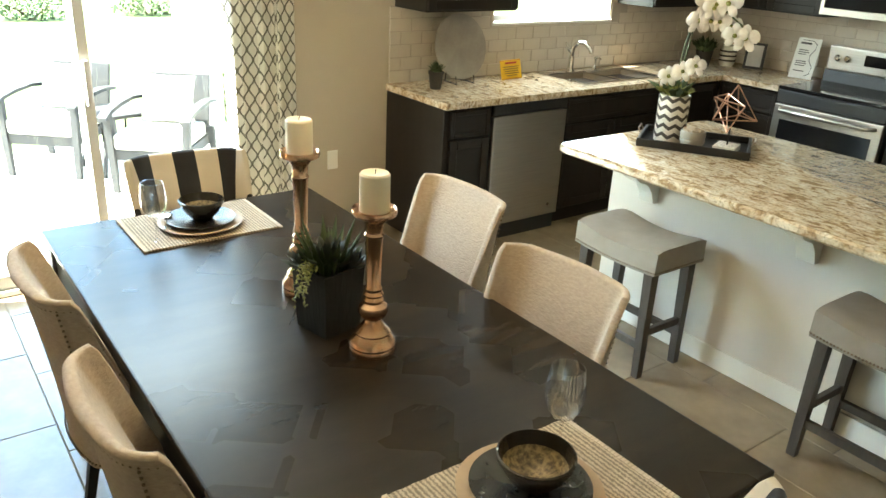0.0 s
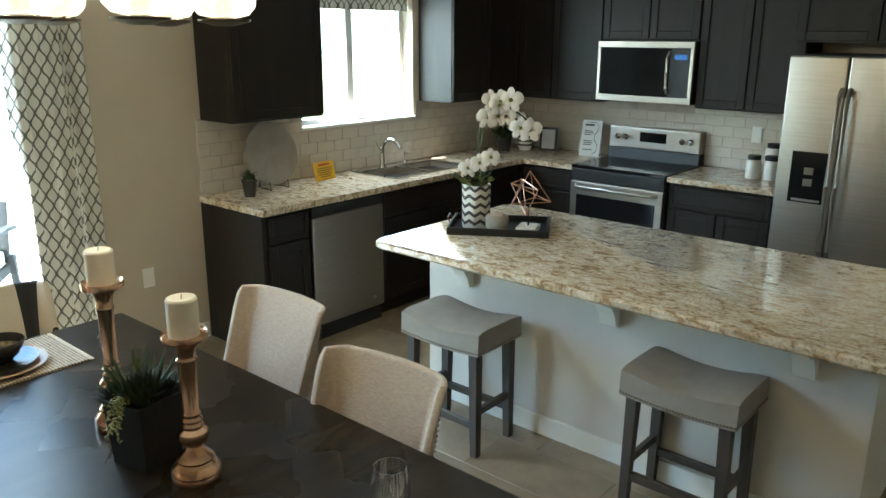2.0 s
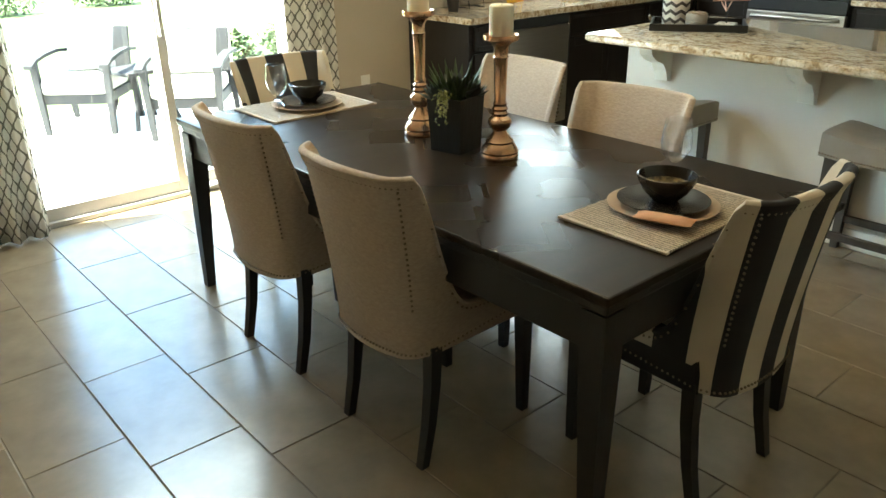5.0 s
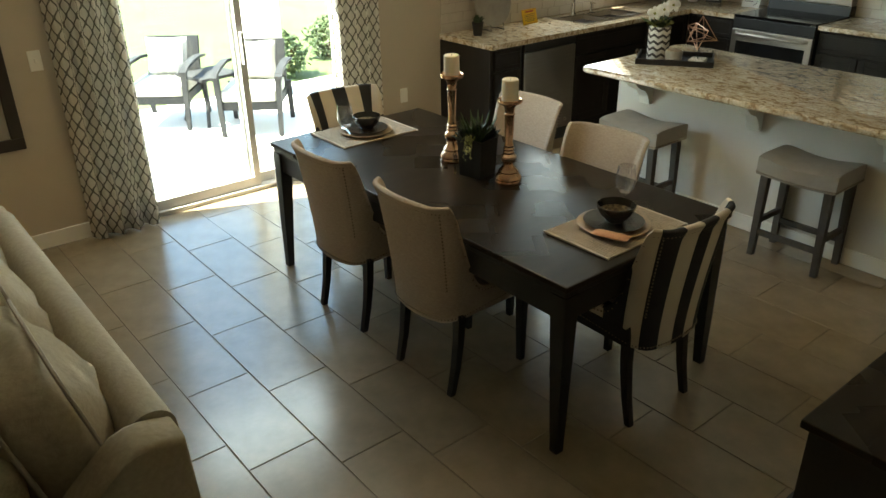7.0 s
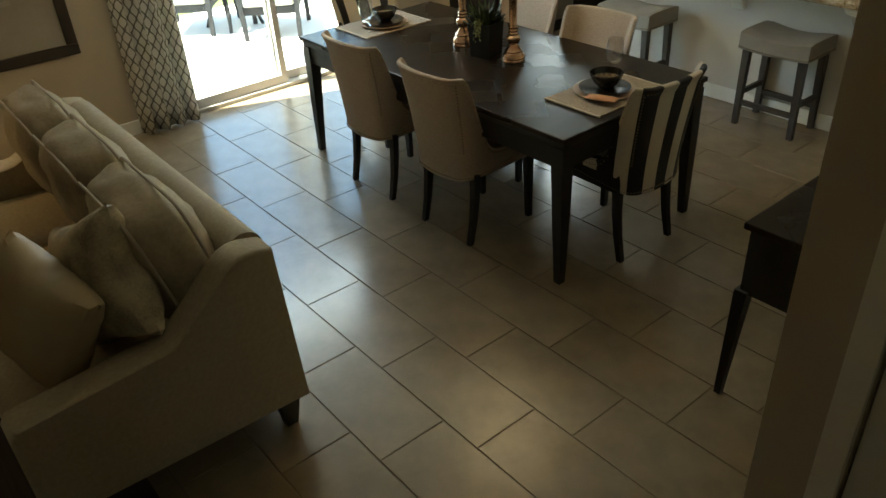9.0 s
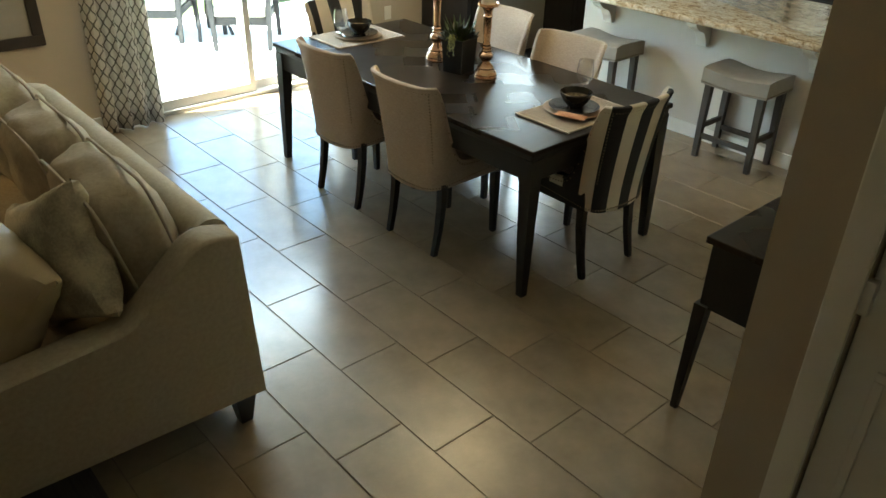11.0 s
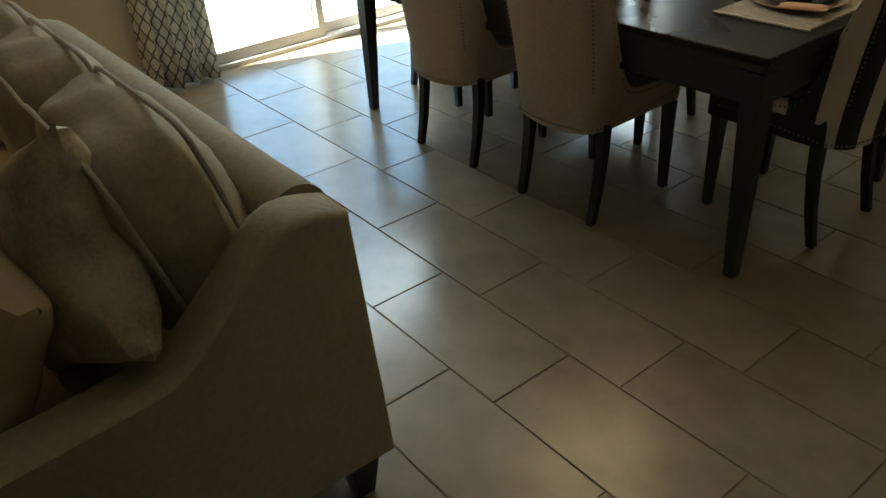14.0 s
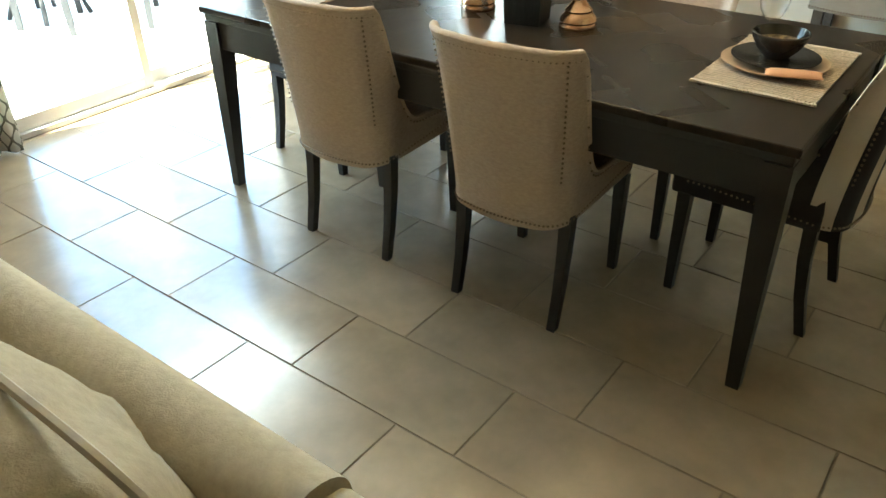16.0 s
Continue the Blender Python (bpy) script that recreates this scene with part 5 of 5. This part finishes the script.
def drape(name, x0, x1, y, z0, z1, folds, depth, parent, flare=0.0):
    """A hanging cloth in folds, with the cloth's own coordinates."""
    nu, nv = folds * 12, 16
    me = bpy.data.meshes.new(name)
    v, f, uvs = [], [], []
    arc = 0.0
    cols = []
    last = None
    for i in range(nu + 1):
        t = i / nu
        ph = t * folds * 2 * math.pi
        px = x0 + (x1 - x0) * t
        py = depth * (0.75 * math.cos(ph) + 0.25 * math.sin(2.3 * ph + 1.0))
        if last:
            arc += math.hypot(px - last[0], py - last[1])
        last = (px, py)
        cols.append((px, py, arc))
    for j in range(nv + 1):
        h = j / nv
        z = z0 + (z1 - z0) * h
        for px, py, a in cols:
            k = 1 + flare * (1 - h)
            v.append(((px - (x0 + x1) / 2) * k + (x0 + x1) / 2, y + py * (0.8 + 0.3 * (1 - h)), z))
            uvs.append((a, z))
    for j in range(nv):
        for i in range(nu):
            a = j * (nu + 1) + i
            f.append((a, a + 1, a + nu + 2, a + nu + 1))
    me.from_pydata(v, [], f)
    lay = me.uv_layers.new(name="UVMap")
    for lp in me.loops:
        lay.data[lp.index].uv = uvs[lp.vertex_index]
    me.polygons.foreach_set("use_smooth", [True] * len(me.polygons))
    me.materials.append(M_CURTAIN)
    ob = new(name, me)
    ob.parent = parent
    sol = ob.modifiers.new("thickness", "SOLIDIFY")
    sol.thickness = 0.002
    return ob


for x0, x1, fl in ((-0.745, -0.325, 0.05), (1.13, 1.53, 0.03)):
    cu = thing("curtain", 0, 0, 0, 0, "cream curtain panel with grey trellis pattern, drawn aside", "curtain", "curtains at the sliding door")
    drape("cloth", x0, x1, N - 0.10, 0.012, 2.50, 4, 0.045, cu, fl)
rod = thing("curtain_rod", 0, 0, 0, 0, "dark metal curtain rod above the sliding door", "curtain rod")
part("rod", tube(bmesh.new(), [(-1.0, N - 0.10, 2.515), (1.75, N - 0.10, 2.515)], 0.012, 10), M_BRONZE, rod)
for x in (-0.9, 1.65):
    part("bracket", bx(x - 0.01, N - 0.112, 2.505, x + 0.01, N - 0.001, 2.525), M_BRONZE, rod)
val = thing("window_valance", 0, 0, 0, 0, "cream trellis-patterned valance over the kitchen window", "valance")
drape("cloth", 3.0, 4.08, N + 0.03, 2.03, 2.195, 7, 0.015, val)

# ---- living area ----
M_SOFA = mat("oatmeal_sofa_fabric", (0.48, 0.415, 0.305), (0.37, 0.315, 0.225), rough=0.85, scale=60, fine=340, bump=0.45, spread=0.6)
M_PIPING = mat("pale_piping", (0.50, 0.45, 0.37), (0.44, 0.39, 0.32), rough=0.8, scale=20, fine=250, bump=0.3)
M_PILLOW = mat("gold_silk_pillow", (0.58, 0.47, 0.30), (0.48, 0.385, 0.24), rough=0.45, scale=7, fine=160, bump=0.3, spread=0.7)
M_PILLOW2 = mat("patterned_pillow", (0.56, 0.48, 0.33), (0.27, 0.24, 0.175), rough=0.6, scale=9, fine=120, bump=0.3, spread=0.3)

sf = thing("sofa", -1.35, 0.04, 0, 0, "oatmeal upholstered sofa with sloping arms and loose back cushions", "sofa")
SL, SD = 2.02, 0.90


def sofa_arm(y0, y1):
    prof = []
    for k in range(25):
        d = k / 24
        x = -SD * d
        t = max(0, min(1, (d - 0.13) / 0.36))
        peak = 0.803 + 0.022 * math.sin(min(1, d / 0.22) * math.pi)
        z = peak - 0.205 * (t * t * (3 - 2 * t)) - 0.03 * max(0, d - 0.5) * 2
        prof.append((x - 0.012, z))
    prof.append((-SD - 0.03, 0.54))
    prof.append((-SD - 0.03, 0.17))
    prof.append((0.02, 0.135))
    bm = bmesh.new()
    cx, cz = -SD / 2, 0.4
    rings = []
    for y, s in ((y0, 0.975), (y0 + 0.006, 0.992), (y0 + 0.018, 1.0), (y1 - 0.018, 1.0), (y1 - 0.006, 0.992), (y1, 0.975)):
        rings.append([(cx + (x - cx) * s, y, cz + (z - cz) * s) for x, z in prof])
    loft(bm, rings)
    return bm


part("arm", sofa_arm(0.0, 0.13), M_SOFA, sf, smooth=True)
part("arm", sofa_arm(SL - 0.13, SL), M_SOFA, sf, smooth=True)
bm = bmesh.new()
rings = []
for y in (0.131, SL - 0.131):
    roll = [(-0.058 + 0.066 * math.cos(math.pi * k / 12), y, 0.77 + 0.058 * math.sin(math.pi * k / 12)) for k in range(13)]
    rings.append([(0.02, y, 0.135), (0.015, y, 0.45)] + roll + [(-0.20, y, 0.40), (-0.20, y, 0.135)])
loft(bm, rings)
part("backrest", bm, M_SOFA, sf, smooth=True)
part("base", bx(-SD, 0.131, 0.14, -0.2005, SL - 0.131, 0.32, 0.015), M_SOFA, sf, smooth=True)
w3 = (SL - 0.27) / 3
for k in range(3):
    y = 0.135 + w3 * (k + 0.5)
    bm = crumple(move(box_cushion(0.70, w3 - 0.006, 0.14, 0.025, 15), pose(-0.57, y, 0.39)), 0.22, 0.012, k)
    part("seat_cushion", bm, M_SOFA, sf, smooth=True)
    bm = crumple(move(box_cushion(0.55, w3 - 0.006, 0.19, 0.07, 17, 5.0), pose(-0.255, y, 0.725, 0, 76, 0)), 0.13, 0.022, k + 5)
    bc = part("back_cushion", bm, M_SOFA, sf, smooth=True)
    bm = bmesh.new()
    for sgn in (-1, 1):
        m = pose(-0.255, y, 0.725, 0, 76, 0)
        a, b = 0.267, (w3 - 0.022) / 2
        loop = []
        for i in range(33):
            th = 2 * math.pi * i / 32
            c, s = math.cos(th), math.sin(th)
            loop.append(m @ Vector((a * math.copysign(abs(c) ** 0.27, c), b * math.copysign(abs(s) ** 0.27, s), sgn * 0.085)))
        tube(bm, loop, 0.0065, 6)
    part("piping", bm, M_PIPING, bc, smooth=True)
for x, y in ((-0.06, 0.06), (-0.06, SL - 0.06), (-SD + 0.07, 0.06), (-SD + 0.07, SL - 0.06)):
    part("foot", square_leg(bmesh.new(), (x, y, 0.15), (x, y + 0.0, 0.0), 0.085, 0.045), M_LEG, sf)

for x, y, z, lean, yaw, spin, m, size, lab in ((-1.83, 0.37, 0.745, -82, 12, 28, M_PILLOW2, 0.45, "beige throw pillow with dark floral pattern"), (-2.045, 0.36, 0.705, -76, 24, -24, M_PILLOW, 0.42, "gold beige throw pillow with knife edges")):
    th = thing("throw_pillow", x, y, z, 0, lab, "pillow", "throw pillows on the sofa")
    o = part("pillow", crumple(cushion(size, size, 0.21, 34, 0.5, 0.13), 0.12, 0.014, size * 10), m, th, smooth=True)
    o.matrix_local = pose(0, 0, 0, 0, lean, yaw) @ pose(0, 0, 0, 0, 0, spin)

M_RUG = mat("dark_striped_rug", (0.030, 0.022, 0.018), (0.055, 0.042, 0.032), rough=0.95, scale=5, fine=200, bump=0.8, stretch=(14, 0.3, 1), spread=0.4)
rug = thing("area_rug", 0, 0, 0, 0, "dark brown striped area rug under the sofa", "rug")
part("rug_body", bx(-4.3, 0.01, 0.001, -1.95, 2.4, 0.012, 0.004), M_RUG, rug)
bm = bmesh.new()
for k in range(150):
    x = -4.29 + k * 0.0155
    box(bm, x, -0.05, 0.0012, x + 0.007, 0.009, 0.006)
tagged(part("fringe", bm, M_RUG, rug), kind="stuff")

M_ENDWOOD = mat("warm_brown_wood", (0.12, 0.07, 0.035), (0.07, 0.04, 0.02), rough=0.4, scale=4, fine=60, bump=0.15, stretch=(5, 1, 1))
et = thing("end_table", -2.21, 2.47, 0, 0, "brown wooden end table beside the sofa", "end table")
part("top", bx(-0.30, -0.28, 0.585, 0.30, 0.28, 0.62, 0.006), M_ENDWOOD, et)
part("shelf", bx(-0.26, -0.24, 0.18, 0.26, 0.24, 0.20, 0.003), M_ENDWOOD, et)
for sx in (-1, 1):
    for sy in (-1, 1):
        part("leg", square_leg(bmesh.new(), (sx * 0.27, sy * 0.25, 0.585), (sx * 0.27, sy * 0.25, 0), 0.05, 0.04), M_ENDWOOD, et)
for y0, y1 in ((-0.262, -0.245), (0.245, 0.262)):
    part("apron", bx(-0.245, y0, 0.50, 0.245, y1, 0.585), M_ENDWOOD, et)
M_LAMPSHADE = mat("cream_lampshade", (0.75, 0.62, 0.42), (0.7, 0.57, 0.38), rough=0.8, scale=20, fine=200, bump=0.1, emit=((1.0, 0.62, 0.25), 0.05))
tl = thing("table_lamp", -2.36, 2.43, 0.62, 0, "pale ceramic table lamp with glowing cream shade", "lamp")
part("base", lathe([(0.07, 0), (0.075, 0.015), (0.04, 0.03), (0.085, 0.10), (0.10, 0.16), (0.085, 0.22), (0.04, 0.28), (0.02, 0.30), (0.012, 0.31), (0.012, 0.38)], 28), M_CERAMIC, tl, smooth=True)
s = part("shade", lathe([(0.20, 0.36), (0.15, 0.62), (0.147, 0.62), (0.197, 0.362)], 36, caps=False), M_LAMPSHADE, tl, "glowing cream fabric drum shade", smooth=True)
s.visible_shadow = False
lamp("table_lamp_light", (-2.36, 2.43, 1.12), LAMP_W, (1.0, 0.66, 0.34), 0.05)
ph = thing("picture_frame", -1.985, 2.50, 0.62, -28, "small dark framed photo on the end table", "frame")
o = part("frame", bx(-0.07, -0.008, 0, 0.07, 0.008, 0.175, 0.003), M_LEG, ph)
o.matrix_local = pose(0, 0, 0.003, -10)
o = part("photo", bx(-0.045, -0.0105, 0.025, 0.045, -0.0085, 0.15), M_PLATE, ph)
o.matrix_local = pose(0, 0, 0.003, -10)
pt = thing("potted_plant", -2.06, 2.37, 0.62, 0, "tiny green plant on the end table", "plant")
part("pot", lathe([(0.03, 0), (0.04, 0.05), (0.03, 0.05)], 18), M_SOIL, pt, smooth=True)
part("leaves", move(tuft(bmesh.new(), 60, 0.06, 0.08, 0.02, 15, 1.2), pose(0, 0, 0.045)), M_GREEN, pt)

M_FRAME = mat("dark_picture_frame", (0.045, 0.032, 0.022), (0.03, 0.022, 0.016), rough=0.35, scale=6, bump=0.1)
M_PRINT = mat("pale_art_print", (0.36, 0.33, 0.28), (0.31, 0.285, 0.24), rough=0.5, scale=4, fine=30, bump=0)
ar = thing("wall_picture", 0, 0, 0, 0, "pale abstract print in a wide dark frame", "picture")
bm = bmesh.new()
for x0, z0, x1, z1 in ((-1.78, 0.65, -0.99, 0.72), (-1.78, 1.58, -0.99, 1.65), (-1.78, 0.72, -1.71, 1.58), (-1.06, 0.72, -0.99, 1.58)):
    box(bm, x0, N - 0.03, z0, x1, N - 0.001, z1, 0.006)
part("frame", bm, M_FRAME, ar)
part("print", bx(-1.71, N - 0.012, 0.72, -1.06, N - 0.002, 1.58), M_PRINT, ar)
part("print_motif", bx(-1.44, N - 0.0135, 1.02, -1.30, N - 0.0122, 1.22), M_PLATE, ar, "faint grey figure in the middle of the print")

# console
co = thing("console_table", 0, 0, 0, 0, "dark wood console table against the closet wall", "console table")
part("top", bx(-0.05, -1.305, 0.725, 1.15, -0.885, 0.752, 0.005), M_TABLE, co)
bm = bmesh.new()
for x0, y0, x1, y1 in ((-0.03, -1.245, -0.012, -0.905), (1.112, -1.245, 1.13, -0.905), (-0.012, -0.923, 1.112, -0.905), (-0.012, -1.245, 1.112, -1.227)):
    box(bm, x0, y0, 0.46, x1, y1, 0.725)
part("drawer_case", bm, M_LEG, co)
for x in (-0.02, 1.12):
    for y in (-1.235, -0.915):
        part("leg", square_leg(bmesh.new(), (x, y, 0.47), (x + (-0.05 if x < 0 else 0.05), y + (0 if y < -1 else 0.0), 0), 0.05, 0.026), M_LEG, co)

# ---- patio ----
M_WICKER = mat("dark_wicker_wood", (0.020, 0.020, 0.022), (0.012, 0.012, 0.014), rough=0.75, scale=10, fine=90, bump=0.4)
M_PCUSHION = mat("outdoor_cream_cushion", (0.36, 0.35, 0.32), (0.31, 0.30, 0.275), rough=0.9, scale=10, fine=200, bump=0.3)
M_PGREY = mat("outdoor_grey_pillow", (0.20, 0.205, 0.21), (0.34, 0.34, 0.33), rough=0.9, scale=2, fine=200, bump=0.3, stretch=(6, 0.2, 0.2), spread=0.2)


def patio_chair(x, y, rz, pillow):
    """Low outdoor armchair; faces +y in its own frame."""
    c = thing("patio_armchair", x, y, -0.05, rz, "dark outdoor armchair with pale cushions on the patio", "armchair", "patio armchairs")
    c.scale = (0.95, 0.95, 0.95)
    for sx in (-1, 1):
        part("leg", square_leg(bmesh.new(), (sx * 0.29, 0.29, 0.60), (sx * 0.27, 0.31, 0), 0.055, 0.04), M_WICKER, c)
        part("leg", square_leg(bmesh.new(), (sx * 0.29, -0.27, 0.40), (sx * 0.29, -0.33, 0), 0.05, 0.04), M_WICKER, c)
        bm = bmesh.new()
        rings = []
        for t, (yy, zz) in enumerate(((-0.34, 0.60), (-0.15, 0.625), (0.1, 0.62), (0.27, 0.60), (0.37, 0.565))):
            rings.append([(sx * 0.30 - 0.035, yy, zz - 0.014), (sx * 0.30 + 0.035, yy, zz - 0.014), (sx * 0.30 + 0.035, yy, zz + 0.014), (sx * 0.30 - 0.035, yy, zz + 0.014)])
        loft(bm, rings)
        part("armrest", bm, M_WICKER, c, smooth=True)
    part("seat_frame", bx(-0.265, -0.30, 0.25, 0.265, 0.30, 0.33, 0.008), M_WICKER, c)
    part("backrest", move(bx(-0.265, -0.02, 0, 0.265, 0.02, 0.47, 0.008), pose(0, -0.30, 0.33, 14)), M_WICKER, c)
    part("seat_cushion", bx(-0.26, -0.24, 0.331, 0.26, 0.32, 0.45, 0.035, 3), M_PCUSHION, c, smooth=True)
    o = part("pillow", cushion(0.42, 0.38, 0.14, 12, 0.5, 0.08), pillow, c, smooth=True)
    o.matrix_local = pose(0, -0.17, 0.625, 104)


patio_chair(0.72, 5.74, 141, M_PGREY)
patio_chair(1.27, 5.0, 143, M_PCUSHION)
sd = thing("side_table", 1.06, 5.52, -0.05, 10, "small dark outdoor side table between the armchairs", "side table")
part("top", bx(-0.22, -0.22, 0.43, 0.22, 0.22, 0.46, 0.006), M_WICKER, sd)
for sx in (-1, 1):
    for sy in (-1, 1):
        part("leg", tube(bmesh.new(), [(sx * 0.17, sy * 0.17, 0.43), (sx * 0.15, sy * 0.15, 0.2), (sx * 0.20, sy * 0.20, 0)], 0.018, 6), M_WICKER, sd)
M_DOORMAT = mat("grey_doormat", (0.16, 0.17, 0.18), (0.11, 0.12, 0.13), rough=0.95, scale=6, fine=180, bump=0.8)
dm = thing("doormat", 0.85, 3.97, -0.05, 0, "grey doormat with dark lettering outside the door", "doormat")
part("mat", bx(-0.38, -0.20, 0, 0.38, 0.20, 0.012, 0.004), M_DOORMAT, dm)
txt = bpy.data.curves.new("lettering", "FONT")
txt.body, txt.size, txt.align_x, txt.align_y, txt.extrude = "WELCOME", 0.15, "CENTER", "CENTER", 0.0006
txt.materials.append(M_INK)
to = new("lettering", txt)
to.parent = dm
to.matrix_local = pose(0, 0, 0.0133, 0, 0, 180)
pc = thing("patio_column", 1.95, 6.1, -0.05, 0, "pale stucco column at the edge of the patio", "column")
part("shaft", bx(-0.15, -0.15, 0.10, 0.15, 0.15, 2.85, 0.01), M_STUCCO, pc)
part("plinth", bx(-0.18, -0.18, 0, 0.18, 0.18, 0.0995, 0.01), M_STUCCO, pc)
M_HEDGE = mat("hedge_leaf", (0.04, 0.065, 0.018), (0.08, 0.11, 0.035), rough=0.6, scale=8, bump=0.1)


def shrub(x, y, w, d, h, n, seed, label):
    r = random.Random(seed)
    s = thing("shrub", x, y, -0.09, 0, label, "shrub")
    bm = bmesh.new()
    for k in range(6):
        a = r.uniform(0, 6.28)
        tube(bm, [(0, 0, 0), (0.12 * w * math.cos(a), 0.12 * d * math.sin(a), h * 0.4), (0.3 * w * math.cos(a), 0.3 * d * math.sin(a), h * 0.75)], 0.02, 5, 0.006)
    part("trunk", bm, M_ENDWOOD, s)
    bm = bmesh.new()
    for _ in range(n):
        a, q, z = r.uniform(0, 6.28), r.random() ** 0.4, r.random()
        k = math.sin(math.pi * (0.15 + 0.8 * z)) * r.uniform(0.75, 1.05)
        p = Vector((w / 2 * q * k * math.cos(a), d / 2 * q * k * math.sin(a), h * (0.08 + 0.92 * z)))
        dd = Vector([r.uniform(-1, 1) for _ in range(3)]).normalized() * 0.09
        leaf_blade(bm, p, p + dd, 0.055, 0.01)
    part("crown", bm, M_HEDGE, s)


shrub(2.55, 6.8, 0.6, 0.6, 0.5, 500, 1, "light green shrub beside the patio corner")
shrub(3.5, 7.4, 0.7, 0.6, 0.5, 600, 2, "light green shrub beside the patio corner")
for k, (x, y) in enumerate(((0.3, 13.0), (2.2, 13.6), (4.4, 14.0), (7.0, 14.5), (10.0, 15.0))):
    shrub(x, y + 2, 2.0, 1.2, 0.45, 900, 10 + k, "low green hedge shrub across the lawn")
# invented pale slab that closes the far view behind the lawn
backdrop_slab = setting("backdrop", bx(-60, 60, -0.1, 120, 60.3, 3.0), M_STUCCO, "plain pale backdrop slab added far across the lawn")

# ---- backsplash tiles ----
BW, BH, G = 0.152, 0.0745, 0.0025
sub_mesh = {}


def brick(axis, a0, z0, a1, z1):
    key = (axis, round(a1 - a0, 4), round(z1 - z0, 4))
    if key not in sub_mesh:
        if axis == "y":
            b = bx(0, -0.006, 0, a1 - a0, -0.0002, z1 - z0, 0.0015, 1)
        else:
            b = bx(-0.006, 0, 0, -0.0002, a1 - a0, z1 - z0, 0.0015, 1)
        me = bpy.data.meshes.new("tile")
        b.to_mesh(me)
        b.free()
        me.materials.append(M_SUBWAY)
        sub_mesh[key] = me
    o = new("tile", sub_mesh[key])
    o.location = (a0, N - 0.006, z0) if axis == "y" else (E - 0.006, a0, z0)
    o.parent = splash


for axis, lo, hi in (("y", 2.18, E - 0.013), ("x", 0.79, N - 0.013)):
    for r_ in range(7):
        z0 = 0.9135 + r_ * (BH + G)
        a = lo - (BW / 2 if r_ % 2 else 0)
        while a < hi:
            a0, a1, z1 = max(a, lo), min(a + BW, hi), min(z0 + BH, 1.364)
            a += BW + G
            if a1 - a0 < 0.012 or z1 - z0 < 0.01:
                continue
            if axis == "y" and a1 > 2.965 and a0 < 4.115:
                if z0 > 1.23:
                    continue
                z1 = min(z1, 1.232)
                if z1 - z0 < 0.01:
                    continue
            brick(axis, a0, z0, a1, z1)

# ---- floor tiles, last ----
TX, TY = 0.302, 0.606
tile_mesh = {}
rest_v, rest_f = [], []


def tile_shape(x0, y0, x1, y1):
    b = 0.0022
    v = [(x0, y0, -0.01), (x1, y0, -0.01), (x1, y1, -0.01), (x0, y1, -0.01), (x0, y0, -0.002), (x1, y0, -0.002), (x1, y1, -0.002), (x0, y1, -0.002),
         (x0 + b, y0 + b, 0), (x1 - b, y0 + b, 0), (x1 - b, y1 - b, 0), (x0 + b, y1 - b, 0)]
    f = [(8, 9, 10, 11)] + [(i, (i + 1) % 4, 4 + (i + 1) % 4, 4 + i) for i in range(4)] + [(4 + i, 4 + (i + 1) % 4, 8 + (i + 1) % 4, 8 + i) for i in range(4)]
    return v, f


for row in range(-18, 17):
    xa = -0.362 - row * TX
    xb = xa + TX
    off = (1.538 - 0.412 * row) % TY
    for k in range(-9, 7):
        ya = off + k * TY
        yb = ya + TY
        x0, x1, y0, y1 = max(xa, W) + 0.0016, min(xb, E) - 0.0016, max(ya, S) + 0.0016, min(yb, N) - 0.0016
        if x1 - x0 < 0.02 or y1 - y0 < 0.02:
            continue
        near = -3.2 < xa < 3.0 and ya > -2.9
        if near:
            key = (round(x1 - x0, 4), round(y1 - y0, 4))
            if key not in tile_mesh:
                v, f = tile_shape(0, 0, *key)
                me = bpy.data.meshes.new("tile")
                me.from_pydata(v, [], f)
                me.materials.append(M_TILE)
                tile_mesh[key] = me
            ob = new("tile", tile_mesh[key])
            ob.location = (x0, y0, random.uniform(-0.0006, 0.0006))
            ob.parent = floor
        else:
            v, f = tile_shape(x0, y0, x1, y1)
            base = len(rest_v)
            rest_v += v
            rest_f += [tuple(i + base for i in q) for q in f]
me = bpy.data.meshes.new("far_tiles")
me.from_pydata(rest_v, [], rest_f)
me.materials.append(M_TILE)
far_tiles = new("far_tiles", me)
far_tiles.parent = floor
tagged(far_tiles, kind="stuff")
